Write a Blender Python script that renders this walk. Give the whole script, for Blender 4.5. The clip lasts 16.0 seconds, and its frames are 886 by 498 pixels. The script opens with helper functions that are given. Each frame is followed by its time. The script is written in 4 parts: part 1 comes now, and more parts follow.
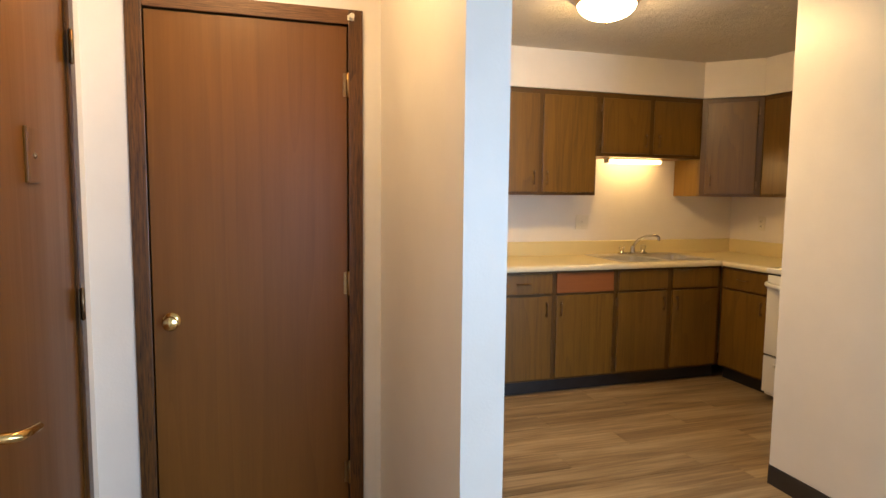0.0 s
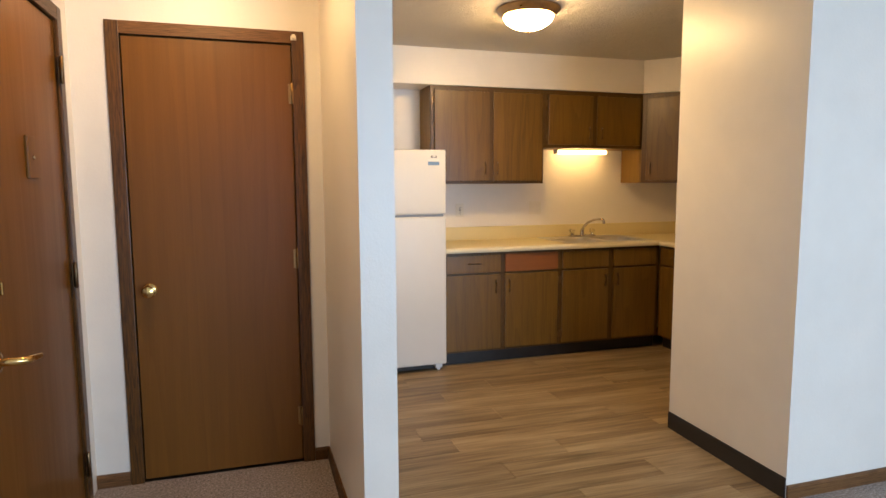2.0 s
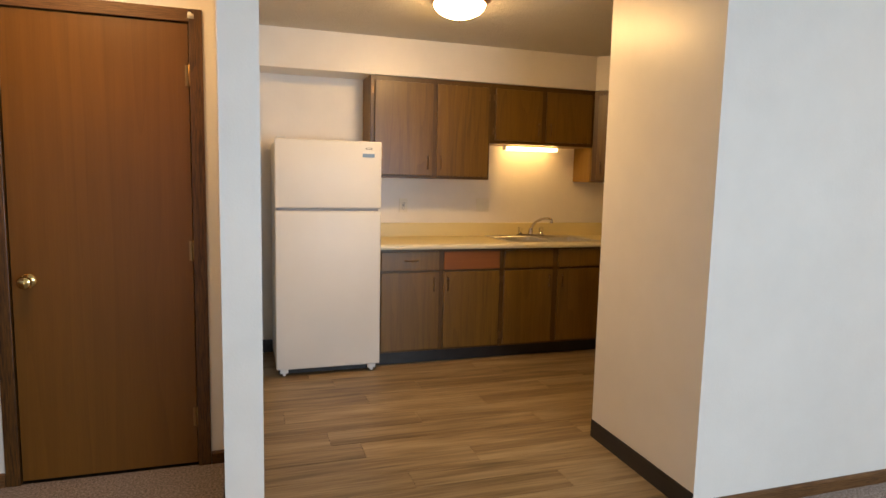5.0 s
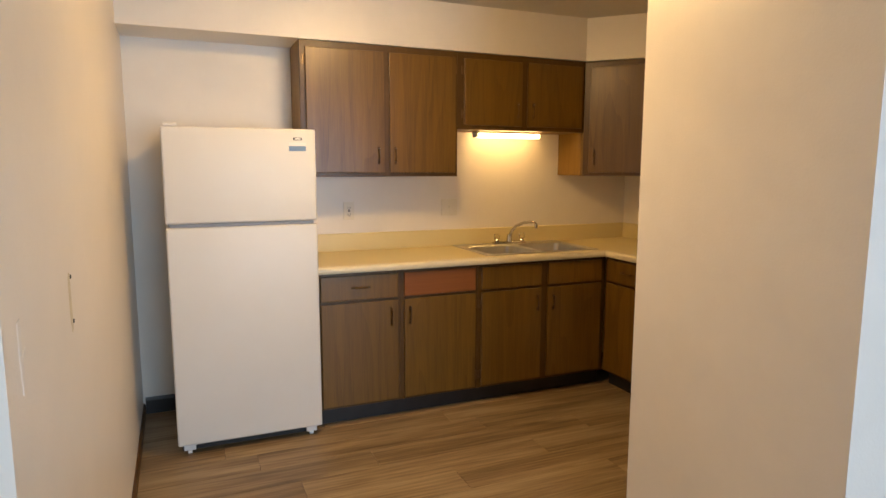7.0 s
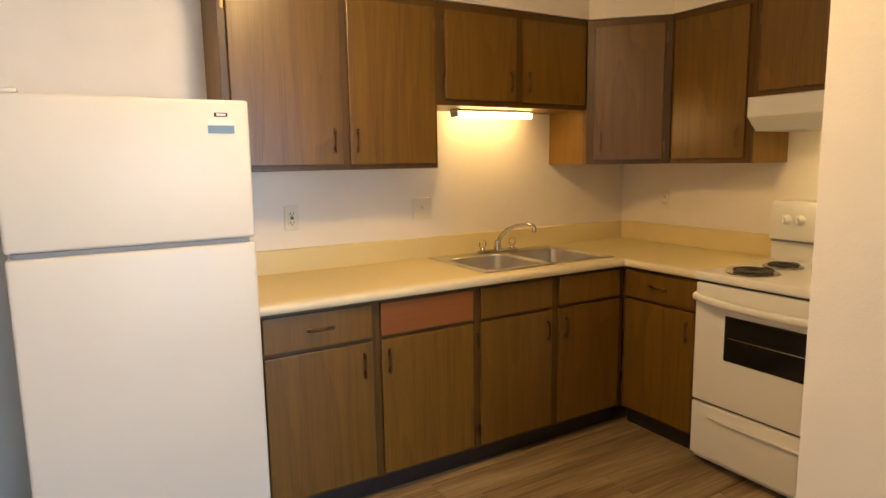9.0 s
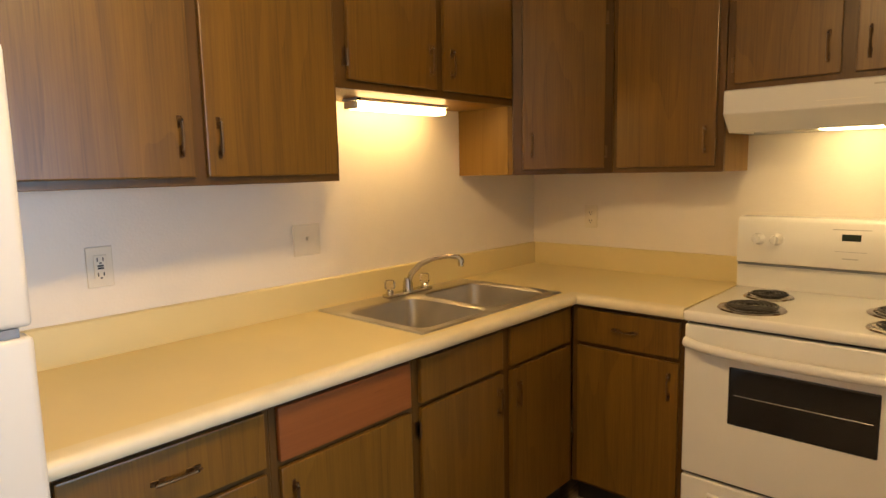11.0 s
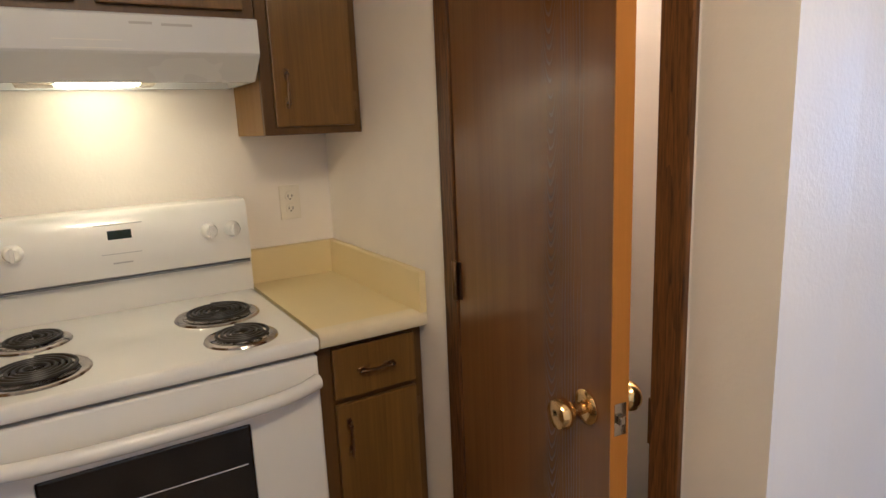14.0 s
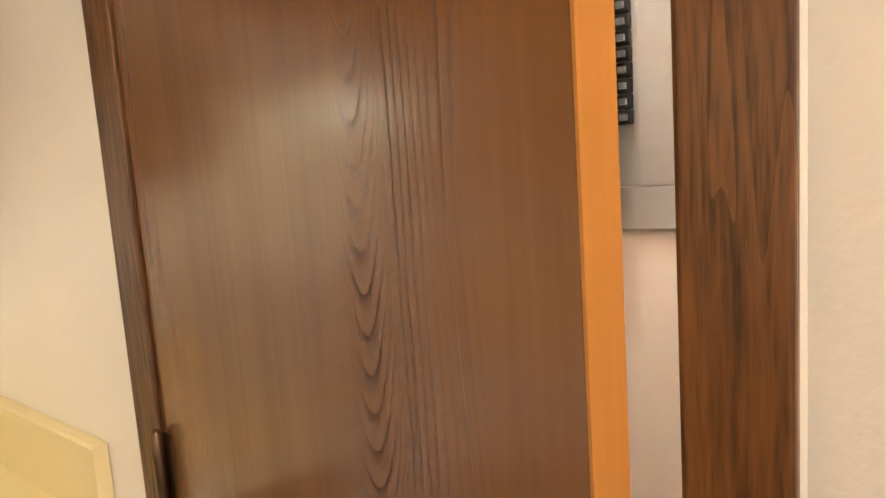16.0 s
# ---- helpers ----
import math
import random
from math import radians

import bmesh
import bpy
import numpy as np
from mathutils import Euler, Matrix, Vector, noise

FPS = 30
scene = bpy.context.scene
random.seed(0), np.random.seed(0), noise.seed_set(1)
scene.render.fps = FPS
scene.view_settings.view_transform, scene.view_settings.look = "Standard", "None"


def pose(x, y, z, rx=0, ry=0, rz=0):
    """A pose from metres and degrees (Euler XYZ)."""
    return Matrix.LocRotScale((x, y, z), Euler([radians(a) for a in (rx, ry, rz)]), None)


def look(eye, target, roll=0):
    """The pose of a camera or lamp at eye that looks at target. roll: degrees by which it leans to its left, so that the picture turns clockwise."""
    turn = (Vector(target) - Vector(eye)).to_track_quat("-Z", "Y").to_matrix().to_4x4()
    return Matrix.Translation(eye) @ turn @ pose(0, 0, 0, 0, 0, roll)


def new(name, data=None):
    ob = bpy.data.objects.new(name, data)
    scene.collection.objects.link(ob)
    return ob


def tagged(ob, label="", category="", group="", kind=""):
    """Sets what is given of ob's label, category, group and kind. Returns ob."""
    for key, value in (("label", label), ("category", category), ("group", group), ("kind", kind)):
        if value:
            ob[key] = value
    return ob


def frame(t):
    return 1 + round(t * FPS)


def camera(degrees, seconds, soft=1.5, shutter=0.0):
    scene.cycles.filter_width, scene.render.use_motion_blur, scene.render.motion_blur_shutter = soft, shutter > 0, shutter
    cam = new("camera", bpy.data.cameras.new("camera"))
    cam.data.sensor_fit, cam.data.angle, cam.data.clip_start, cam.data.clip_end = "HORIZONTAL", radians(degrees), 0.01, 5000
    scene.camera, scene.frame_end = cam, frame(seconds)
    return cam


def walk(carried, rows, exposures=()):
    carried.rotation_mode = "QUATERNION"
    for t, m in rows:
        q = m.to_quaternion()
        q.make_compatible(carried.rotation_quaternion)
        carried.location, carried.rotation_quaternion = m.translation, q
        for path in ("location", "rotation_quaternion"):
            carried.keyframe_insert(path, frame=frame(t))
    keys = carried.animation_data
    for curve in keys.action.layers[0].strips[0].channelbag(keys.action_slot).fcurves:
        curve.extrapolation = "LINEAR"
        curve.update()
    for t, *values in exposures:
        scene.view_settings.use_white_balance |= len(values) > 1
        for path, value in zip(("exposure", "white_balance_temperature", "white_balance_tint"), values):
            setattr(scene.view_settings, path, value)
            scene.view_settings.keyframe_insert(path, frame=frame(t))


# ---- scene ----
cam = camera(71.6, 16.0)
PATH = [
    (0, (0.022, 0.187, 1.404), (0.628, 2.084, 1.217), 0.6),
    (0.5, (0.105, -0.028, 1.395), (0.614, 1.896, 1.194), -0.6),
    (1, (0.137, -0.232, 1.373), (0.626, 1.693, 1.132), -1.1),
    (1.5, (0.144, -0.349, 1.388), (0.765, 1.54, 1.169), -0.5),
    (2, (0.214, -0.398, 1.391), (0.798, 1.503, 1.178), -0.3),
    (2.5, (0.284, -0.437, 1.394), (0.927, 1.445, 1.185), -0.7),
    (3, (0.335, -0.482, 1.393), (1.104, 1.354, 1.192), -1.0),
    (3.5, (0.362, -0.52, 1.38), (1.214, 1.28, 1.2), -0.7),
    (4, (0.396, -0.539, 1.367), (1.195, 1.284, 1.179), -0.8),
    (4.2, (0.444, -0.54, 1.363), (1.189, 1.304, 1.157), -0.4),
    (6.3, (0.865, 0.265, 1.419), (1.439, 2.165, 1.177), 1.9),
    (6.5, (0.898, 0.365, 1.419), (1.504, 2.254, 1.161), 1.7),
    (7, (0.932, 0.681, 1.439), (1.692, 2.512, 1.176), 0.1),
    (7.5, (0.991, 0.933, 1.435), (1.63, 2.816, 1.23), 0.7),
    (8, (1.05, 1.202, 1.425), (1.756, 3.057, 1.18), 1.8),
    (8.5, (1.041, 1.462, 1.425), (1.937, 3.233, 1.18), 0.0),
    (8.7, (1.027, 1.558, 1.423), (1.97, 3.303, 1.162), -0.5),
    (10.8, (1.23, 2.59, 1.407), (2.643, 3.979, 1.135), -1.2),
    (11, (1.268, 2.672, 1.412), (2.734, 4.009, 1.158), -1.2),
    (11.5, (1.341, 2.833, 1.396), (3.049, 3.832, 1.105), 0.1),
    (12, (1.381, 3.04, 1.417), (3.26, 3.626, 1.062), -1.3),
    (12.2, (1.412, 3.097, 1.423), (3.329, 3.528, 1.045), -0.9),
    (12.5, (1.502, 3.15, 1.399), (3.459, 3.295, 1.016), 0.3),
    (13, (1.689, 3.167, 1.394), (3.643, 2.981, 1.009), -0.4),
    (13.5, (1.858, 3.188, 1.39), (3.713, 2.528, 1.037), -0.8),
    (14, (2.025, 3.177, 1.397), (3.701, 2.162, 0.999), -2.4),
    (14.5, (2.185, 3.067, 1.412), (3.806, 1.947, 1.069), -2.1),
    (15, (2.333, 2.955, 1.393), (3.811, 1.655, 1.04), -0.8),
    (15.2, (2.392, 2.882, 1.399), (3.802, 1.501, 1.07), -1.1),
    (15.5, (2.487, 2.793, 1.381), (3.789, 1.296, 1.128), -2.8),
    (15.6, (2.512, 2.77, 1.351), (3.78, 1.235, 1.166), -3.2),
    (16, (2.554, 2.742, 1.339), (3.766, 1.168, 1.109), -3.9),
]
EXPOSURES = [
    (0.0, 0.05, 6800, 13), (1.2, -0.05, 6400, 12), (2.5, -0.20, 7600, 15), (4.0, -0.33, 8100, 16), (7.0, -0.2, 7400, 14), (8.5, 0.0, 7150, 12), (11.0, 0.08, 6900, 12),
    (11.5, 0.0, 6300, 9), (12.0, 0.15, 5500, 15), (12.5, 0.40, 5200, 15), (13.0, 0.42, 5000, 15), (13.5, 0.2, 4600, 15), (14.2, 0.08, 4700, 14), (15.0, 0.6, 4700, 14), (15.5, 0.78, 4700, 14), (16.0, 1.15, 4700, 11),
]
walk(cam, [(t, look(eye, target, roll)) for t, eye, target, roll in PATH], EXPOSURES)

# ---- world and light ----
world = bpy.data.worlds.new("world")
scene.world = world
world.use_nodes = True
wn = world.node_tree.nodes
sky = wn.new("ShaderNodeTexSky")
sky.sky_type, sky.sun_disc = "NISHITA", False
sky.sun_elevation, sky.sun_rotation = radians(38), radians(150)
wn["Background"].inputs[1].default_value = 0.08
world.node_tree.links.new(sky.outputs[0], wn["Background"].inputs[0])

sun = new("sun", bpy.data.lights.new("sun", "SUN"))
sun.data.energy, sun.data.angle, sun.data.color = 0.5, radians(12), (1.0, 0.95, 0.88)
sun.matrix_basis = look((0, 0, 10), (-4, 3.0, 5))

DAYLIGHT = 245.0
sky_light = new("window_daylight", bpy.data.lights.new("window_daylight", "AREA"))
sky_light.data.shape, sky_light.data.size, sky_light.data.size_y = "RECTANGLE", 2.9, 1.6
sky_light.data.energy, sky_light.data.color = DAYLIGHT, (0.46, 0.69, 1.0)
sky_light.matrix_basis = look((2.65, -3.57, 1.25), (2.65, 0, 1.25))

WARM = (1.0, 0.67, 0.300)
CLOSET_LAMP = 700.0
KITCHEN_LAMP, UNDER_LAMP, HOOD_LAMP, ENTRY_LAMP = 108.0, 17.5, 17.0, 52.0

# ---- plan ----
E_WALL, N_WALL, W_WALL = 4.05, 4.54, 0.635      # kitchen faces: range wall, sink wall, partition
S_FACE = 1.62                                   # living-room face of the utility closet
B_N, B_W, B_NC, B_SX = 2.40, 2.430, 2.452, 2.405                           # closet block: kitchen face, opening face
PART_S, P_SW, P_SE = 1.69, 0.557, 0.682              # free end of the partition, which stands slightly askew
P_W = 0.53                                      # partition's entry face
CL_Y, ENT_X = 2.65, -0.52                       # coat-closet wall, entry-door wall
CEIL = 2.42
LIV_S, LIV_E = -3.6, 6.4


# ---- materials ----
def nodes_of(name, rough=0.5, metal=0.0, gloss=0.5):
    m = bpy.data.materials.new(name)
    m.use_nodes = True
    nt = m.node_tree
    b = nt.nodes["Principled BSDF"]
    b.inputs["Roughness"].default_value = rough
    b.inputs["Metallic"].default_value = metal
    b.inputs["Specular IOR Level"].default_value = gloss
    return m, nt, b


def node(nt, kind, **values):
    n = nt.nodes.new(kind)
    for key, value in values.items():
        n.inputs[key].default_value = value
    return n


def coords(nt, scale, spread=0.0):
    """Object coordinates, scaled, shifted at random from object to object."""
    tc = nt.nodes.new("ShaderNodeTexCoord")
    mp = nt.nodes.new("ShaderNodeMapping")
    mp.inputs["Scale"].default_value = scale
    nt.links.new(tc.outputs["Object"], mp.inputs["Vector"])
    if spread:
        oi = nt.nodes.new("ShaderNodeObjectInfo")
        mu = nt.nodes.new("ShaderNodeMath")
        mu.operation = "MULTIPLY"
        mu.inputs[1].default_value = spread
        nt.links.new(oi.outputs["Random"], mu.inputs[0])
        nt.links.new(mu.outputs[0], mp.inputs["Location"])
    return mp.outputs[0]


def noise_tex(nt, vec, scale, detail=3.0, rough=0.55, dist=0.0):
    n = nt.nodes.new("ShaderNodeTexNoise")
    n.inputs["Scale"].default_value = scale
    n.inputs["Detail"].default_value = detail
    n.inputs["Roughness"].default_value = rough
    n.inputs["Distortion"].default_value = dist
    nt.links.new(vec, n.inputs["Vector"])
    return n.outputs["Fac"]


def ramp(nt, fac, stops):
    r = nt.nodes.new("ShaderNodeValToRGB")
    els = r.color_ramp.elements
    while len(els) < len(stops):
        els.new(0.5)
    for e, (p, c) in zip(els, stops):
        e.position, e.color = p, (*c, 1.0) if len(c) == 3 else c
    nt.links.new(fac, r.inputs[0])
    return r.outputs[0]


def maths(nt, op, a, b=None, c=None):
    n = nt.nodes.new("ShaderNodeMath")
    n.operation = op
    for i, v in enumerate((a, b, c)):
        if v is None:
            continue
        if isinstance(v, (int, float)):
            n.inputs[i].default_value = v
        else:
            nt.links.new(v, n.inputs[i])
    return n.outputs[0]


def mix(nt, fac, a, b, how="MIX"):
    n = nt.nodes.new("ShaderNodeMix")
    n.data_type, n.blend_type = "RGBA", how
    for sock, v in ((n.inputs[0], fac), (n.inputs[6], a), (n.inputs[7], b)):
        if isinstance(v, (int, float)):
            sock.default_value = v
        elif isinstance(v, tuple):
            sock.default_value = (*v, 1.0)
        else:
            nt.links.new(v, sock)
    return n.outputs[2]


def bump(nt, b, height, strength, distance):
    n = nt.nodes.new("ShaderNodeBump")
    n.inputs["Strength"].default_value, n.inputs["Distance"].default_value = strength, distance
    nt.links.new(height, n.inputs["Height"])
    nt.links.new(n.outputs[0], b.inputs["Normal"])


def wood(name, dark, light, rough=0.42, axis="z", rings=9.0, ring_mix=0.55, figure=(5.0, 0.55), fibre=0.5, relief=0.12, spread=7.0, heart=None, gloss=0.25, fine=(170.0, 5.0)):
    """Stained veneer: arched growth rings, fibres along the axis, slow change of tone."""
    m, nt, b = nodes_of(name, rough, 0.0, gloss)
    wide, slow = figure
    along = {"x": (0, 1, 1), "y": (1, 0, 1), "z": (1, 1, 0)}[axis]
    s1 = tuple(wide if k else slow for k in along)
    s2 = tuple(fine[0] if k else fine[1] for k in along)
    s3 = tuple(26.0 if k else 1.1 for k in along)
    big = noise_tex(nt, coords(nt, s1, spread), 1.0, 1.5, 0.45, 0.25)
    turns = maths(nt, "MULTIPLY", big, rings)
    if heart:
        # nested arches of a flat-sawn board round one line along z
        at, bend, per = heart
        tc = nt.nodes.new("ShaderNodeTexCoord")
        xyz = nt.nodes.new("ShaderNodeSeparateXYZ")
        nt.links.new(tc.outputs["Object"], xyz.inputs[0])
        wav = noise_tex(nt, coords(nt, (9.0, 9.0, 1.6)), 1.0, 2.0)
        dx = maths(nt, "ADD", maths(nt, "SUBTRACT", xyz.outputs[0], at), maths(nt, "MULTIPLY", maths(nt, "SUBTRACT", wav, 0.5), 0.030))
        turns = maths(nt, "MULTIPLY", maths(nt, "SUBTRACT", xyz.outputs[2], maths(nt, "MULTIPLY", maths(nt, "MULTIPLY", dx, dx), bend)), per)
        turns = maths(nt, "ADD", turns, maths(nt, "MULTIPLY", big, 5.0))
    arcs = maths(nt, "FRACT", turns)
    arcs = maths(nt, "POWER", arcs, 2.6 if heart else 1.7)
    if heart:
        fade = noise_tex(nt, coords(nt, (14.0, 14.0, 5.0)), 1.0, 2.0)
        arcs = maths(nt, "MULTIPLY", arcs, ramp(nt, fade, [(0.36, (0.22, 0.22, 0.22)), (0.58, (1.0, 1.0, 1.0))]))
        near = ramp(nt, maths(nt, "MULTIPLY", maths(nt, "ABSOLUTE", dx), 5.0), [(0.08, (1.0, 1.0, 1.0)), (0.21, (0.10, 0.10, 0.10))])
        arcs = maths(nt, "MULTIPLY", arcs, near)
        # straight grain where the board turns quarter-sawn beside the arches
        lines = maths(nt, "FRACT", maths(nt, "ADD", maths(nt, "MULTIPLY", dx, 118.0), maths(nt, "MULTIPLY", wav, 1.6)))
        beside = ramp(nt, maths(nt, "MULTIPLY", dx, 5.0), [(0.12, (0.0, 0.0, 0.0)), (0.18, (1.0, 1.0, 1.0)), (0.42, (0.85, 0.85, 0.85)), (0.56, (0.0, 0.0, 0.0))])
        lines = maths(nt, "MULTIPLY", maths(nt, "POWER", lines, 3.0), maths(nt, "MULTIPLY", beside, ramp(nt, fade, [(0.30, (0.35, 0.35, 0.35)), (0.55, (1.0, 1.0, 1.0))])))
        arcs = maths(nt, "MAXIMUM", arcs, lines)
        # the open pores of the dark grain take no polish
        nt.links.new(maths(nt, "MULTIPLY", maths(nt, "SUBTRACT", 1.0, arcs), gloss), b.inputs["Specular IOR Level"])
    fib = noise_tex(nt, coords(nt, s2, spread), 1.0, 3.0, 0.6)
    if fibre > 0.9:
        fib = maths(nt, "MULTIPLY_ADD", fib, 1.5, -0.25)
    streak = noise_tex(nt, coords(nt, s3, spread), 1.0, 2.0, 0.5)
    f = maths(nt, "ADD", maths(nt, "MULTIPLY", arcs, ring_mix), maths(nt, "MULTIPLY", fib, fibre))
    f = maths(nt, "ADD", f, maths(nt, "MULTIPLY", streak, 0.45))
    f = maths(nt, "SUBTRACT", f, 0.22)
    col = ramp(nt, f, [(0.1, light), (0.55, tuple((p + q) / 2 for p, q in zip(dark, light))), (0.95, dark)])
    tone = noise_tex(nt, coords(nt, (1.3, 1.3, 1.3), spread), 1.0, 1.0)
    col = mix(nt, 0.35, col, ramp(nt, tone, [(0.3, (0.72, 0.70, 0.68)), (0.7, (1.15, 1.12, 1.08))]), "MULTIPLY")
    nt.links.new(col, b.inputs["Base Color"])
    nt.links.new(maths(nt, "ADD", maths(nt, "MULTIPLY", f, 0.16), rough - 0.08), b.inputs["Roughness"])
    bump(nt, b, maths(nt, "ADD", maths(nt, "MULTIPLY", arcs, -0.6), maths(nt, "MULTIPLY", fib, -0.7)), relief, 0.002)
    return m


def paint(name, col, rough=0.42, peel=0.12, scale=130.0, dirt=0.10, distance=0.002, gloss=0.26):
    m, nt, b = nodes_of(name, rough, 0.0, gloss)
    big = noise_tex(nt, coords(nt, (0.9, 0.9, 0.9)), 1.0, 3.0)
    mid = noise_tex(nt, coords(nt, (7, 7, 7)), 1.0, 3.0)
    f = maths(nt, "ADD", maths(nt, "MULTIPLY", big, 0.7), maths(nt, "MULTIPLY", mid, 0.3))
    nt.links.new(ramp(nt, f, [(0.3, tuple(c * (1 - dirt) for c in col)), (0.65, col)]), b.inputs["Base Color"])
    nt.links.new(maths(nt, "ADD", maths(nt, "MULTIPLY", mid, 0.12), rough - 0.06), b.inputs["Roughness"])
    n1 = noise_tex(nt, coords(nt, (scale, scale, scale)), 1.0, 2.0)
    n2 = noise_tex(nt, coords(nt, (scale / 6, scale / 6, scale / 6)), 1.0, 2.0)
    bump(nt, b, maths(nt, "ADD", n1, n2), peel, distance)
    return m


def plain(name, col, rough=0.4, metal=0.0, vary=0.06, scale=9.0, peel=0.0, coat=0.0):
    m, nt, b = nodes_of(name, rough, metal)
    f = noise_tex(nt, coords(nt, (scale, scale, scale)), 1.0, 4.0)
    nt.links.new(ramp(nt, f, [(0.3, tuple(c * (1 - vary) for c in col)), (0.7, tuple(min(1, c * (1 + vary * 0.4)) for c in col))]), b.inputs["Base Color"])
    nt.links.new(maths(nt, "ADD", maths(nt, "MULTIPLY", f, 0.1), rough - 0.05), b.inputs["Roughness"])
    b.inputs["Coat Weight"].default_value = coat
    if peel:
        bump(nt, b, noise_tex(nt, coords(nt, (260, 260, 260)), 1.0, 2.0), peel, 0.001)
    return m


def glow(name, col, strength):
    m, nt, b = nodes_of(name, 0.4)
    b.inputs["Base Color"].default_value = (0.9, 0.87, 0.8, 1)
    b.inputs["Emission Color"].default_value = (*col, 1)
    b.inputs["Emission Strength"].default_value = strength
    return m


def carpet_mat():
    m, nt, b = nodes_of("carpet", 0.95)
    f = noise_tex(nt, coords(nt, (95, 95, 95)), 1.0, 3.0, 0.75)
    g = noise_tex(nt, coords(nt, (3, 3, 3)), 1.0, 3.0)
    col = ramp(nt, f, [(0.32, (0.10, 0.070, 0.058)), (0.5, (0.29, 0.225, 0.19)), (0.66, (0.52, 0.43, 0.38))])
    col = mix(nt, 0.3, col, ramp(nt, g, [(0.3, (0.8, 0.78, 0.76)), (0.7, (1.1, 1.1, 1.1))]), "MULTIPLY")
    nt.links.new(col, b.inputs["Base Color"])
    b.inputs["Sheen Weight"].default_value = 0.2
    bump(nt, b, f, 0.9, 0.006)
    return m


def laminate_mat():
    m, nt, b = nodes_of("laminate_plank", 0.42)
    fib = noise_tex(nt, coords(nt, (3.0, 75.0, 1.0), 9.0), 1.0, 4.0, 0.6)
    flow = noise_tex(nt, coords(nt, (0.9, 9.0, 1.0), 9.0), 1.0, 3.0, 0.5, 0.6)
    f = maths(nt, "ADD", maths(nt, "MULTIPLY", fib, 0.5), maths(nt, "MULTIPLY", flow, 0.6))
    col = ramp(nt, f, [(0.34, (0.080, 0.050, 0.025)), (0.5, (0.235, 0.160, 0.086)), (0.68, (0.405, 0.305, 0.185))])
    oi = nt.nodes.new("ShaderNodeObjectInfo")
    col = mix(nt, 0.5, col, ramp(nt, oi.outputs["Random"], [(0.0, (0.84, 0.84, 0.84)), (1.0, (1.10, 1.09, 1.07))]), "MULTIPLY")
    nt.links.new(col, b.inputs["Base Color"])
    nt.links.new(maths(nt, "ADD", maths(nt, "MULTIPLY", fib, 0.2), 0.33), b.inputs["Roughness"])
    bump(nt, b, fib, 0.12, 0.001)
    return m


def steel_mat(name, col, rough, scale):
    m, nt, b = nodes_of(name, rough, 1.0)
    f = noise_tex(nt, coords(nt, scale), 1.0, 3.0)
    nt.links.new(ramp(nt, f, [(0.3, tuple(c * 0.8 for c in col)), (0.7, col)]), b.inputs["Base Color"])
    nt.links.new(maths(nt, "ADD", maths(nt, "MULTIPLY", f, 0.2), rough - 0.1), b.inputs["Roughness"])
    return m


def glass_mat(name, col=(1, 1, 1), rough=0.02):
    m, nt, b = nodes_of(name, rough)
    b.inputs["Base Color"].default_value = (*col, 1)
    b.inputs["Transmission Weight"].default_value = 1.0
    b.inputs["IOR"].default_value = 1.45
    return m


WALL = paint("wall_paint", (0.85, 0.79, 0.705), 0.36, 0.28, gloss=0.46)
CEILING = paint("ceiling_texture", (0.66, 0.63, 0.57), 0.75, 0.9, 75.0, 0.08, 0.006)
CAB = wood("cabinet_oak", (0.066, 0.030, 0.0042), (0.212, 0.108, 0.0160), 0.34, figure=(5.5, 0.5), rings=8.0, ring_mix=0.17, fibre=0.72, gloss=0.50)
CAB_FRAME = wood("cabinet_frame_oak", (0.046, 0.0210, 0.0040), (0.118, 0.058, 0.0115), 0.40, ring_mix=0.2, gloss=0.4)
CAB_SIDE = wood("cabinet_side_veneer", (0.16, 0.083, 0.015), (0.28, 0.155, 0.035), 0.45, ring_mix=0.2)
RED_OAK = wood("red_oak_drawer", (0.175, 0.056, 0.015), (0.285, 0.100, 0.030), 0.5, "x", ring_mix=0.25, relief=0.05)
DOOR_WOOD = wood("door_veneer", (0.100, 0.0345, 0.0046), (0.192, 0.0755, 0.0112), 0.42, figure=(5.0, 0.25), rings=6.0, ring_mix=0.16, fibre=0.45, relief=0.05, gloss=0.3)
OAK_DOOR = wood("oak_door_veneer", (0.030, 0.0110, 0.0028), (0.180, 0.077, 0.0190), 0.29, figure=(11.0, 1.1), ring_mix=0.66, fibre=0.34, relief=0.03, spread=0.0, heart=(0.390, 130.0, 38.0), gloss=0.85, fine=(120.0, 2.6))
CASING = wood("casing_wood", (0.026, 0.0092, 0.0017), (0.175, 0.072, 0.0140), 0.36, rings=7.0, ring_mix=0.30, fibre=0.92, figure=(34.0, 2.2), fine=(260.0, 16.0), gloss=0.42)
# same wood as CASING_Y, daylight on the living room side painted in as lighter colour
CASING_X_LIT = wood("casing_wood_level_lit", (0.075, 0.031, 0.0110), (0.265, 0.125, 0.0480), 0.40, "x", rings=3.0, ring_mix=0.12, fibre=1.15, figure=(30.0, 1.2), fine=(420.0, 13.0))
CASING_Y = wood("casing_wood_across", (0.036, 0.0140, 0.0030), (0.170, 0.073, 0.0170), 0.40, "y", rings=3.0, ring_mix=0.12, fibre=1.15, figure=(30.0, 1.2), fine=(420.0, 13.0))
RAW_EDGE = wood("door_edge_wood", (0.33, 0.130, 0.014), (0.42, 0.180, 0.024), 0.55, ring_mix=0.1, relief=0.04)
VINYL = plain("vinyl_base", (0.022, 0.019, 0.018), 0.38, vary=0.3)
